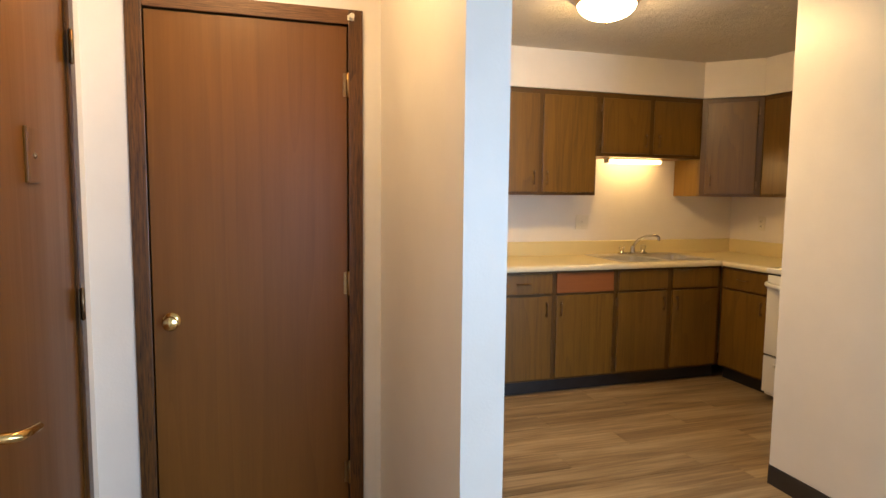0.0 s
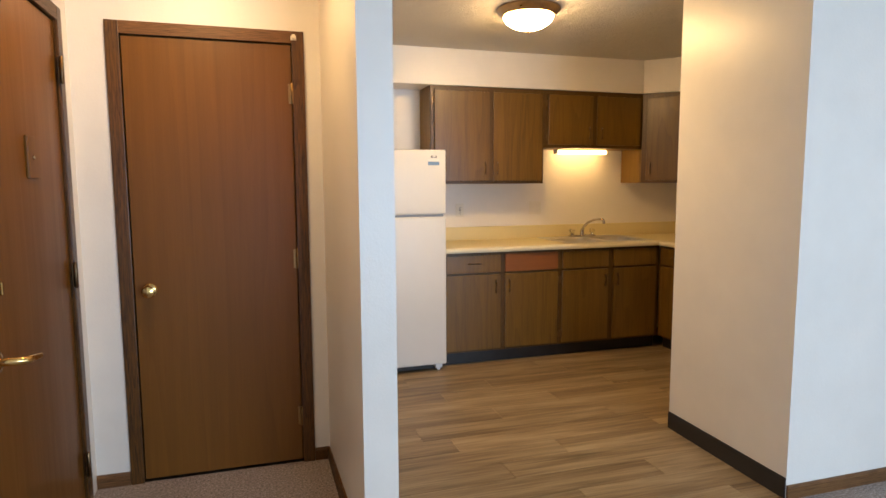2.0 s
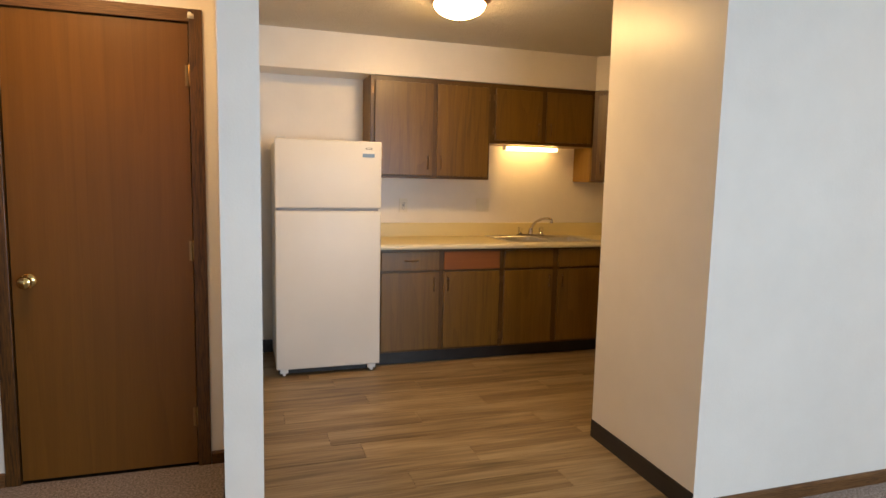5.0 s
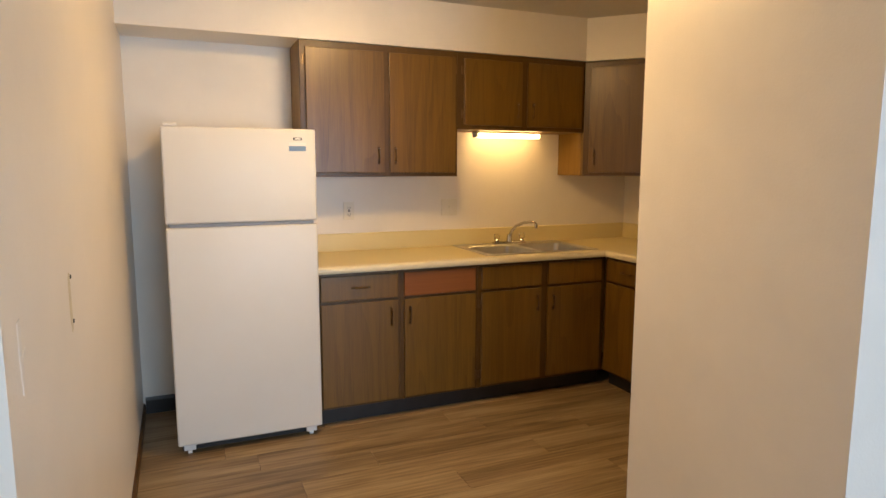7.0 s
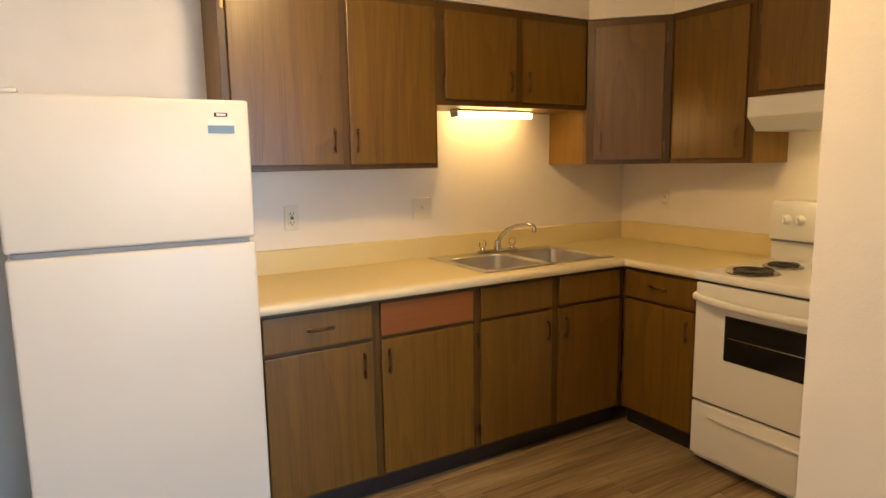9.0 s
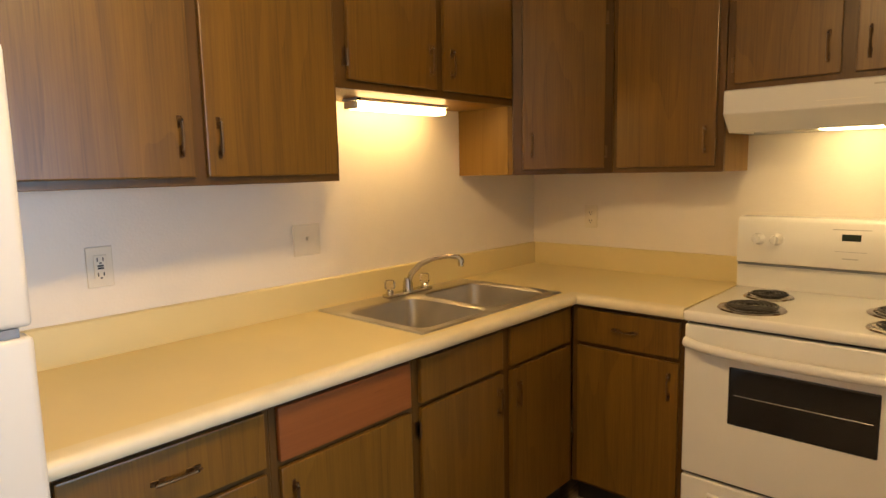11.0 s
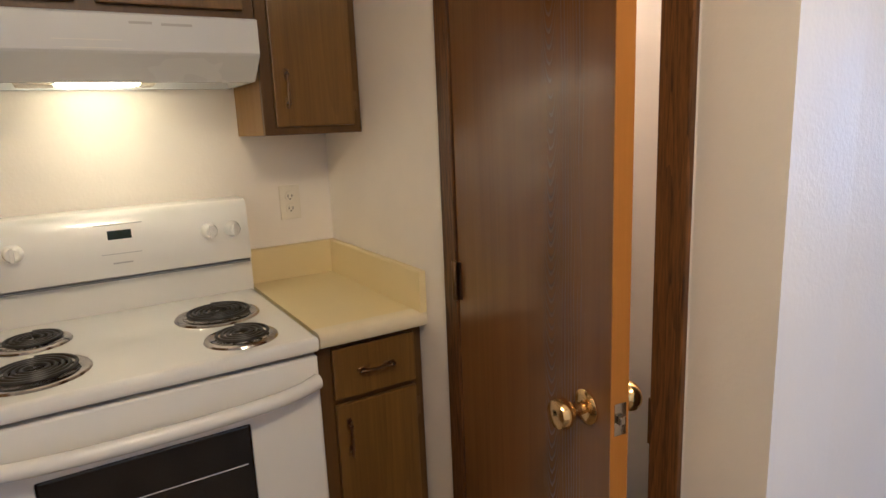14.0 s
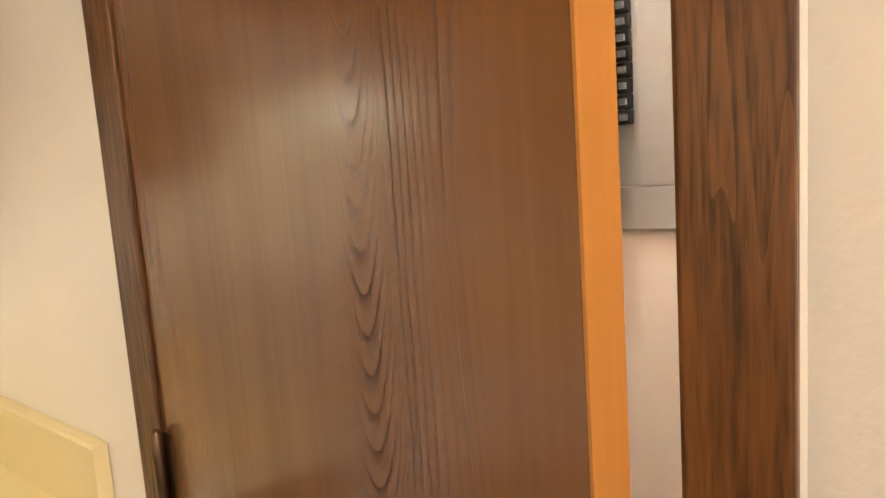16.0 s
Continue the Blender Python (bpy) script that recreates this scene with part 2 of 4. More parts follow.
LAMINATE = laminate_mat()
SUBFLOOR = plain("floor_joint", (0.05, 0.035, 0.025), 0.8)
CARPET = carpet_mat()
COUNTER = plain("almond_laminate", (0.75, 0.625, 0.325), 0.36, vary=0.05, scale=3.0)
# the same laminate, paler: the highlight on the rounded nose is in the colour
COUNTER_EDGE_LIT = plain("almond_edge_highlight", (0.76, 0.67, 0.47), 0.34, vary=0.06, scale=14.0)
ENAMEL = plain("white_enamel", (0.80, 0.79, 0.76), 0.22, vary=0.03, scale=2.0, coat=0.3)
FRIDGE = plain("fridge_enamel", (0.74, 0.71, 0.65), 0.36, vary=0.04, scale=2.0, peel=0.10)
BLACK = plain("black_gap", (0.012, 0.012, 0.012), 0.5)
OVEN_GLASS = plain("oven_glass", (0.009, 0.009, 0.010), 0.10, coat=0.0)
GREY = plain("grey_plastic", (0.22, 0.24, 0.28), 0.45)
BLUE_TAG = plain("blue_tag", (0.16, 0.27, 0.42), 0.45)
LCD = plain("clock_display", (0.012, 0.022, 0.010), 0.2)
PLASTIC = plain("ivory_plastic", (0.78, 0.72, 0.60), 0.35)
WHITE_PLASTIC = plain("white_plastic", (0.82, 0.80, 0.75), 0.35)
STEEL = steel_mat("brushed_steel", (0.74, 0.70, 0.63), 0.33, (2.0, 6.0, 5.0))
CHROME = steel_mat("chrome", (0.64, 0.60, 0.54), 0.14, (20.0, 20.0, 20.0))
PRINT_SHADE_GREY = plain("grey_print_and_shade", (0.46, 0.46, 0.47), 0.4)
HOOD_PAINT = plain("hood_enamel", (0.69, 0.70, 0.71), 0.26, vary=0.03, scale=2.0, coat=0.2)
ANTIQUE = steel_mat("antique_brass", (0.36, 0.21, 0.085), 0.32, (30.0, 30.0, 30.0))
BRASS = steel_mat("polished_brass", (0.86, 0.60, 0.24), 0.18, (16.0, 16.0, 16.0))
BRONZE = steel_mat("antique_bronze", (0.20, 0.125, 0.065), 0.34, (60.0, 60.0, 60.0))
LAMP_RIM = steel_mat("lamp_bronze_rim", (0.56, 0.37, 0.19), 0.30, (20.0, 20.0, 20.0))
COIL = plain("burner_coil", (0.018, 0.016, 0.016), 0.42, vary=0.4, scale=60.0)
PAN = steel_mat("drip_pan_chrome", (0.62, 0.58, 0.54), 0.16, (30.0, 30.0, 30.0))
CLEAR = glass_mat("clear_acrylic", (0.95, 0.92, 0.86), 0.05)
PANE = glass_mat("window_glass")
PANEL_GREY = plain("panel_grey_paint", (0.34, 0.335, 0.32), 0.42, vary=0.1)
PANEL_CREAM = plain("panel_door_paint", (0.66, 0.64, 0.56), 0.4, vary=0.05)
YELLOW = plain("yellow_label", (0.72, 0.48, 0.03), 0.5)
RED = plain("red_print", (0.55, 0.06, 0.04), 0.5)
TANK = plain("heater_white_enamel", (0.78, 0.75, 0.70), 0.35)
GROUND = plain("outside_ground", (0.10, 0.12, 0.07), 0.9, vary=0.3, scale=0.5)
SCUFF = plain("scuffed_paint", (0.66, 0.59, 0.44), 0.6, vary=0.15, scale=40.0)
FILLER = plain("wall_filler", (0.86, 0.83, 0.78), 0.7, vary=0.05, scale=30.0)


# ---- mesh helpers ----
BASE = {}


def part(name, bm, mat, parent=None, label="", smooth=False):
    """Link a bmesh, given in world coordinates, as one mesh under a thing or a part."""
    base = BASE.get(parent, Matrix.Identity(4)) if parent else Matrix.Identity(4)
    bm.transform(base.inverted())
    bmesh.ops.recalc_face_normals(bm, faces=bm.faces)
    me = bpy.data.meshes.new(name)
    bm.to_mesh(me)
    bm.free()
    me.materials.append(mat)
    if smooth:
        me.polygons.foreach_set("use_smooth", [True] * len(me.polygons))
        me.set_sharp_from_angle(angle=radians(40))
    ob = new(name, me)
    if parent:
        ob.parent = parent
        BASE[ob] = base
    else:
        BASE[ob] = Matrix.Identity(4)
    if label:
        ob["label"] = label
    return ob


def thing(name, m, label, category, group="", kind=""):
    ob = new(name)
    ob.empty_display_size = 0.1
    ob.matrix_basis = m
    BASE[ob] = m
    return tagged(ob, label, category, group, kind)


def structure(name, bm, mat, label, category=""):
    return tagged(part(name, bm, mat), label, category or name.split("_")[0], kind="structure")


def box(x0, x1, y0, y1, z0, z1, bevel=0.0, bm=None, m=None, seg=2):
    own = bmesh.new()
    bmesh.ops.create_cube(own, size=1.0)
    own.transform(Matrix.Translation(((x0 + x1) / 2, (y0 + y1) / 2, (z0 + z1) / 2)) @ Matrix.Diagonal((abs(x1 - x0), abs(y1 - y0), abs(z1 - z0), 1)))
    if bevel:
        bmesh.ops.bevel(own, geom=own.edges[:], offset=bevel, segments=seg, profile=0.6, affect="EDGES")
    return merge(own, bm, m)


def merge(own, bm=None, m=None):
    if m is not None:
        own.transform(m)
    if bm is None:
        return own
    me = bpy.data.meshes.new("tmp")
    own.to_mesh(me)
    own.free()
    bm.from_mesh(me)
    bpy.data.meshes.remove(me)
    return bm


def lathe(profile, m=None, steps=24, bm=None):
    """Turn (radius, height) points round the z axis."""
    own = bmesh.new()
    rows = []
    for r, z in profile:
        if r < 1e-5:
            rows.append([own.verts.new((0, 0, z))])
        else:
            rows.append([own.verts.new((r * math.cos(2 * math.pi * i / steps), r * math.sin(2 * math.pi * i / steps), z)) for i in range(steps)])
    for a, b in zip(rows, rows[1:]):
        for i in range(steps):
            j = (i + 1) % steps
            if len(a) == 1 and len(b) == 1:
                continue
            if len(a) == 1:
                own.faces.new((a[0], b[i], b[j]))
            elif len(b) == 1:
                own.faces.new((a[i], a[j], b[0]))
            else:
                own.faces.new((a[i], a[j], b[j], b[i]))
    for end in (rows[0], rows[-1]):
        if len(end) > 2:
            own.faces.new(end)
    return merge(own, bm, m)


def tube(points, radius, bm=None, steps=10, m=None, radii=None):
    """A round bar along points."""
    own = bmesh.new()
    pts = [Vector(p) for p in points]
    rings = []
    up = Vector((0, 0, 1))
    for i, p in enumerate(pts):
        d = (pts[min(i + 1, len(pts) - 1)] - pts[max(i - 1, 0)]).normalized()
        side = d.cross(up)
        if side.length < 0.1:
            side = d.cross(Vector((0, 1, 0)))
        side.normalize()
        top = side.cross(d)
        r = radii[i] if radii else radius
        rings.append([own.verts.new(p + r * (math.cos(2 * math.pi * k / steps) * side + math.sin(2 * math.pi * k / steps) * top)) for k in range(steps)])
    for a, b in zip(rings, rings[1:]):
        for k in range(steps):
            j = (k + 1) % steps
            own.faces.new((a[k], a[j], b[j], b[k]))
    own.faces.new(rings[0])
    own.faces.new(rings[-1])
    return merge(own, bm, m)


def sweep(path, profile, bm=None):
    """A profile of (inset to the left of the path, height) along a flat path, mitred at its corners."""
    own = bmesh.new()
    pts = [Vector(p) for p in path]
    rows = []
    for i, p in enumerate(pts):
        ds = []
        if i:
            ds.append((pts[i] - pts[i - 1]).normalized())
        if i < len(pts) - 1:
            ds.append((pts[i + 1] - pts[i]).normalized())
        ns = [Vector((-d.y, d.x)) for d in ds]
        n = sum(ns, Vector((0, 0)))
        n = n / n.length_squared * len(ns) if len(ns) == 1 else n * (2 / n.length_squared) if len(ns) == 2 else n
        rows.append([own.verts.new((p.x + n.x * d, p.y + n.y * d, z)) for d, z in profile])
    for a, b in zip(rows, rows[1:]):
        for k in range(len(profile)):
            j = (k + 1) % len(profile)
            own.faces.new((a[k], a[j], b[j], b[k]))
    own.faces.new(rows[0])
    own.faces.new(rows[-1])
    return merge(own, bm)


def prism(outline, z0, z1, bm=None):
    own = bmesh.new()
    lo = [own.verts.new((x, y, z0)) for x, y in outline]
    hi = [own.verts.new((x, y, z1)) for x, y in outline]
    own.faces.new(lo)
    own.faces.new(hi)
    for i in range(len(lo)):
        j = (i + 1) % len(lo)
        own.faces.new((lo[i], lo[j], hi[j], hi[i]))
    return merge(own, bm)


# ---- setting ----
bm = box(-0.64, LIV_E + 0.12, LIV_S - 0.12, N_WALL + 0.12, -0.12, -0.012)
structure("floor_slab", bm, SUBFLOOR, "plain floor slab under the flat", "floor")
bm = prism([(ENT_X, LIV_S), (LIV_E, LIV_S), (LIV_E, S_FACE), (W_WALL, S_FACE), (W_WALL, PART_S), (P_W, PART_S), (P_W, CL_Y), (ENT_X, CL_Y)], -0.011, 0.0)
structure("carpet_floor", bm, CARPET, "mottled brown-pink short pile carpet of living room", "carpet")

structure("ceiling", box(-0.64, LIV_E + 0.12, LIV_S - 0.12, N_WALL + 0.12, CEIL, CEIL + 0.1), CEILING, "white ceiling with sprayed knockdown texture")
structure("wall_north", box(P_W, LIV_E + 0.12, N_WALL, N_WALL + 0.12, 0, CEIL), WALL, "cream painted wall behind the kitchen sink", "wall")
structure("wall_east", box(E_WALL, E_WALL + 0.12, S_FACE + 0.1, N_WALL, 0, CEIL), WALL, "cream painted wall behind the range", "wall")
structure("partition_wall", prism([(P_SW, PART_S), (P_SE, PART_S), (W_WALL, N_WALL), (P_W - 0.02, N_WALL)], 0, CEIL), WALL, "cream partition between entry and kitchen", "wall")

# coat-closet wall with its door opening
CD0, CD1, CDH = -0.320, 0.410, 2.045
bm = box(ENT_X, CD0 - 0.02, CL_Y, CL_Y + 0.11, 0, CEIL)
box(CD1 + 0.02, P_W + 0.06, CL_Y, CL_Y + 0.11, 0, CEIL, bm=bm)
box(CD0 - 0.02, CD1 + 0.02, CL_Y, CL_Y + 0.11, CDH + 0.02, CEIL, bm=bm)
structure("wall_coat_closet", bm, WALL, "cream wall round the coat closet door", "wall")
structure("coat_closet_back", box(ENT_X, P_W, CL_Y + 0.6, CL_Y + 0.7, 0, CEIL), WALL, "plain back wall of the coat closet", "wall")

# west wall with the entry door opening
ED0, ED1, EDH = 1.545, 2.465, 2.045
bm = box(ENT_X - 0.12, ENT_X, LIV_S - 0.12, ED0 - 0.02, 0, CEIL)
box(ENT_X - 0.12, ENT_X, ED1 + 0.02, CL_Y + 0.7, 0, CEIL, bm=bm)
box(ENT_X - 0.12, ENT_X, ED0 - 0.02, ED1 + 0.02, EDH + 0.02, CEIL, bm=bm)
structure("wall_west", bm, WALL, "cream wall that holds the entry door", "wall")

# utility closet block with its door opening
UD0, UD1, UDH = 2.653, 3.230, 2.035
bm = prism([(B_W, B_N - 0.1), (UD0 - 0.02, B_N - 0.1), (UD0 - 0.02, B_N), (2.594, B_N), (B_W, B_NC)], 0, CEIL)
box(UD1 + 0.02, E_WALL, B_N - 0.1, B_N, 0, CEIL, bm=bm)
box(UD0 - 0.02, UD1 + 0.02, B_N - 0.1, B_N, UDH + 0.02, CEIL, bm=bm)
structure("wall_utility_front", bm, WALL, "cream wall round the utility closet door", "wall")
structure("wall_utility_side", prism([(B_SX + 0.003, S_FACE + 0.1), (B_W + 0.1, S_FACE + 0.1), (B_W + 0.1, B_N - 0.1), (B_W, B_N - 0.1)], 0, CEIL), WALL, "cream glossy end wall of the utility closet", "wall")
structure("wall_living", prism([(B_SX, S_FACE), (LIV_E, S_FACE), (LIV_E, S_FACE + 0.1), (B_SX + 0.003, S_FACE + 0.1)], 0, CEIL), WALL, "off-white living room wall in daylight", "wall")
structure("wall_living_east", box(LIV_E, LIV_E + 0.12, LIV_S - 0.12, N_WALL, 0, CEIL), WALL, "plain off-white living room wall", "wall")

# south wall with the living-room window
WX0, WX1, WZ0, WZ1 = 1.2, 4.1, 0.45, 2.05
bm = box(ENT_X, WX0, LIV_S - 0.12, LIV_S, 0, CEIL)
box(WX1, LIV_E, LIV_S - 0.12, LIV_S, 0, CEIL, bm=bm)
box(WX0, WX1, LIV_S - 0.12, LIV_S, 0, WZ0, bm=bm)
box(WX0, WX1, LIV_S - 0.12, LIV_S, WZ1, CEIL, bm=bm)
structure("wall_south", bm, WALL, "off-white wall round the living room window", "wall")
win = thing("window_1", pose(WX0, LIV_S, WZ0), "wide living room window with white frame", "window", kind="structure")
bm = box(WX0, WX1, LIV_S - 0.09, LIV_S - 0.03, WZ0, WZ0 + 0.05)
box(WX0, WX1, LIV_S - 0.09, LIV_S - 0.03, WZ1 - 0.05, WZ1, bm=bm)
for xm in (WX0 + 0.025, (WX0 + WX1) / 2, WX1 - 0.025):
    box(xm - 0.025, xm + 0.025, LIV_S - 0.09, LIV_S - 0.03, WZ0 + 0.05, WZ1 - 0.05, bm=bm)
part("window_frame", bm, WHITE_PLASTIC, win)
for xa, xb in ((WX0 + 0.05, (WX0 + WX1) / 2 - 0.025), ((WX0 + WX1) / 2 + 0.025, WX1 - 0.05)):
    pane = part("pane", box(xa, xb, LIV_S - 0.064, LIV_S - 0.058, WZ0 + 0.05, WZ1 - 0.05), PANE, win)
    pane.visible_shadow = False
structure("ground", box(-400, 400, -800, LIV_S - 0.14, -3.1, -3.0), GROUND, "grass outside below the window", "ground")

# soffit over the upper cabinets, with its diagonal corner
UF_N, UF_E, DIAG = 4.235, 3.745, 3.44
SOF = 2.145
bm = prism([(W_WALL, UF_N - 0.012), (DIAG - 0.005, UF_N - 0.012), (UF_E - 0.012, 3.93 - 0.005), (UF_E - 0.012, B_N), (E_WALL, B_N), (E_WALL, N_WALL), (W_WALL, N_WALL)], SOF, CEIL)
structure("soffit", bm, WALL, "cream boxed soffit above the upper cabinets", "soffit")


def base_run(name, path, mat, label, h, th):
    return structure(name, sweep(path, [(0, 0.0), (th, 0.0), (th, h * 0.8), (th * 0.5, h), (0, h)]), mat, label, "baseboard")


base_run("baseboard_living", [(LIV_E, S_FACE), (B_SX + 0.002, S_FACE)], CASING_X_LIT, "brown stained wooden baseboard on the living room wall", 0.062, 0.011)
base_run("baseboard_utility", [(B_SX, S_FACE + 0.001), (B_W, B_NC)], VINYL, "black vinyl cove base on the closet end wall", 0.095, 0.006)
base_run("baseboard_utility_front", [(B_W + 0.002, B_NC), (2.594, B_N)], VINYL, "black vinyl cove base beside the utility door", 0.10, 0.006)
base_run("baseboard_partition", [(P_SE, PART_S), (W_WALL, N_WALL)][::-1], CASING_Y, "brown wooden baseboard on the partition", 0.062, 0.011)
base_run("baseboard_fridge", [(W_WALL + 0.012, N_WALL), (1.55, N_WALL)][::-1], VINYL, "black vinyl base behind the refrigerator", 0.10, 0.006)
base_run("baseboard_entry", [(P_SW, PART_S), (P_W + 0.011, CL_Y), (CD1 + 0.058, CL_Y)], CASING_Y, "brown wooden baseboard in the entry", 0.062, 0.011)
base_run("baseboard_entry_corner", [(CD0 - 0.058, CL_Y), (ENT_X, CL_Y)], CASING_X_LIT, "short brown wooden baseboard in the entry corner", 0.062, 0.011)


def casing(name, wall, face, a, b, h, out, label, group_mat=None):
    """Door trim round an opening a..b on the face of a wall that runs along x or y; out: which way it stands proud."""
    w, t = 0.056, 0.014
    th = thing(name, Matrix.Identity(4), label, "door frame", kind="structure")
    f0, f1 = (face, face + t * out)

    def slab(u0, u1, z0, z1, g0=f0, g1=f1, bev=0.003):
        lo, hi = min(g0, g1), max(g0, g1)
        return box(u0, u1, lo, hi, z0, z1, bev) if wall == "x" else box(lo, hi, u0, u1, z0, z1, bev)
    level = CASING_X_LIT if wall == "x" else CASING_Y
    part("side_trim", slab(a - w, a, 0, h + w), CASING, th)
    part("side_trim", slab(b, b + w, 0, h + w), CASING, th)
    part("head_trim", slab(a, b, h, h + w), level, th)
    deep = face - 0.11 * out
    part("jamb", slab(a - 0.02, a - 0.003, 0, h, deep, face - 0.001 * out, 0), CASING, th)
    part("jamb", slab(b + 0.003, b + 0.02, 0, h, deep, face - 0.001 * out, 0), CASING, th)
    part("head_jamb", slab(a - 0.02, b + 0.02, h + 0.003, h + 0.02, deep, face - 0.001 * out, 0), level, th)
    part("stop", slab(a - 0.003, a + 0.010, 0, h, face - 0.075 * out, face - 0.042 * out, 0), CASING, th)
    part("stop", slab(b - 0.010, b + 0.003, 0, h, face - 0.075 * out, face - 0.042 * out, 0), CASING, th)
    return th


casing("door_frame_1", "x", CL_Y, CD0, CD1, CDH, -1, "brown stained wooden trim round the coat closet door")
casing("door_frame_2", "y", ENT_X, ED0, ED1, EDH, 1, "dark stained wooden trim round the entry door")
casing("door_frame_3", "x", B_N, UD0, UD1, UDH, 1, "dark oak trim round the utility closet door")
strike = part("strike_plate", box(UD0 - 0.003, UD0 + 0.001, B_N - 0.034, B_N + 0.016, 0.865, 0.945), BRONZE, bpy.data.objects["door_frame_3"])
structure("floor_edge_strip", sweep([(P_SE + 0.012, S_FACE - 0.012), (B_SX - 0.007, S_FACE - 0.012)], [(0, 0), (0.03, 0), (0.026, 0.005), (0.004, 0.005)]), CASING_X_LIT, "thin brown strip between carpet and planks", "trim")


# ---- doors ----
def knob_set(parent, m, mat=BRASS):
    """A round door knob that stands out along local -y from m."""
    turn = m @ Matrix.Rotation(radians(90), 4, "X")
    part("rose", lathe([(0, 0), (0.031, 0), (0.031, 0.004), (0.024, 0.009), (0.012, 0.011)], turn), mat, parent, "brass rose", True)
    part("knob", lathe([(0.011, 0.010), (0.011, 0.030), (0.018, 0.036), (0.026, 0.046), (0.028, 0.055), (0.024, 0.064), (0.012, 0.068), (0, 0.069)], turn), mat, parent, "polished brass knob", True)


def hinge(parent, m, mat=BRASS, h=0.09):
    """A butt hinge; its barrel stands on local z, leaves lie in the xz plane."""
    bm = lathe([(0, -h / 2 - 0.006), (0.004, -h / 2 - 0.004), (0.007, -h / 2), (0.007, h / 2), (0.004, h / 2 + 0.004), (0, h / 2 + 0.006)], m, 10)
    box(-0.018, 0.018, 0.006, 0.009, -h / 2, h / 2, bm=bm, m=m)
    part("hinge", bm, mat, parent, "metal hinge", True)


closet_door = thing("closet_door", pose(CD0, CL_Y, 0.0), "closed brown wood veneer closet door with brass knob", "door")
part("panel", box(CD0 + 0.004, CD1 - 0.004, CL_Y + 0.004, CL_Y + 0.039, 0.012, CDH - 0.004, 0.002), DOOR_WOOD, closet_door)
knob_set(closet_door, pose(CD0 + 0.066, CL_Y + 0.004, 0.91))
for hz in (0.24, 1.03, 1.815):
    hinge(closet_door, pose(CD1 - 0.002, CL_Y - 0.008, hz), ANTIQUE)
bm = box(CD1 - 0.004, CD1 + 0.022, CL_Y - 0.018, CL_Y - 0.013, CDH + 0.014, CDH + 0.034, 0.002)
lathe([(0, 0), (0.007, 0), (0.007, 0.022), (0.010, 0.026), (0.010, 0.034), (0, 0.036)], pose(CD1 + 0.008, CL_Y - 0.018, CDH + 0.024, 90), 10, bm)
part("catch", bm, PLASTIC, closet_door, "small ivory ball catch on the frame")

entry_door = thing("entry_door", pose(ENT_X, ED0, 0), "closed brown slab entry door with brass lever and deadbolt", "door")
part("panel", box(ENT_X - 0.045, ENT_X - 0.003, ED0 + 0.004, ED1 - 0.004, 0.012, EDH - 0.004, 0.002), DOOR_WOOD, entry_door)
for hz in (0.20, 1.02, 1.85):
    hinge(entry_door, pose(ENT_X + 0.020, ED1 - 0.006, hz, 0, 0, 90), BRONZE, 0.10)
fx = ENT_X - 0.003
side = pose(fx, ED0 + 0.106, 0.878, 0, 90, 0)
part("rose", lathe([(0, 0), (0.036, 0), (0.036, 0.006), (0.028, 0.014), (0.014, 0.016)], side), BRASS, entry_door, "round brass lever rose", True)
lev = tube([(fx + 0.012, ED0 + 0.106, 0.878), (fx + 0.060, ED0 + 0.106, 0.878), (fx + 0.074, ED0 + 0.113, 0.876), (fx + 0.084, ED0 + 0.151, 0.872), (fx + 0.090, ED0 + 0.196, 0.868)], 0.011, radii=[0.012, 0.012, 0.012, 0.011, 0.009])
part("lever", lev, BRASS, entry_door, "polished brass lever handle", True)
side = pose(fx, ED0 + 0.106, 1.095, 0, 90, 0)
bolt = part("deadbolt", lathe([(0, 0), (0.032, 0), (0.032, 0.006), (0.024, 0.016), (0, 0.017)], side), BRASS, entry_door, "round brass deadbolt", True)
part("thumb_turn", box(fx + 0.017, fx + 0.036, ED0 + 0.102, ED0 + 0.110, 1.075, 1.115, 0.003), BRASS, bolt)
mid = (ED0 + ED1) / 2
viewer = part("viewer_plate", box(fx, fx + 0.010, mid + 0.032, mid + 0.128, 1.415, 1.562, 0.003), DOOR_WOOD, entry_door, "narrow brown door viewer plate")
part("peephole", lathe([(0, 0), (0.008, 0), (0.008, 0.004), (0.004, 0.006), (0, 0.005)], pose(fx + 0.010, mid + 0.080, 1.487, 0, 90, 0), 14), CHROME, viewer, "", True)

# utility closet door, ajar into the kitchen
AJAR = 7.3
HX, HY = UD1 - 0.003, B_N + 0.010
swing = Matrix.Translation((HX, HY, 0)) @ Matrix.Rotation(radians(180 - AJAR), 4, "Z")
utility_door = thing("utility_door", swing, "reddish oak veneer utility door standing slightly ajar", "door")
DW = UD1 - UD0 - 0.019
slab = box(0.002, DW - 0.002, 0.0005, 0.035, 0.015, UDH - 0.005, m=swing)
part("panel", slab, OAK_DOOR, utility_door)
part("edge_band", box(DW - 0.002, DW, 0, 0.0355, 0.015, UDH - 0.005, m=swing), RAW_EDGE, utility_door, "bare orange door edge")
KZ = 0.915
knob_set(utility_door, swing @ Matrix.Translation((DW - 0.062, 0.0355, KZ)) @ Matrix.Rotation(radians(180), 4, "Z"))
utility_knob = swing @ Matrix.Translation((DW - 0.062, 0.0, KZ))
knob_set(utility_door, utility_knob)
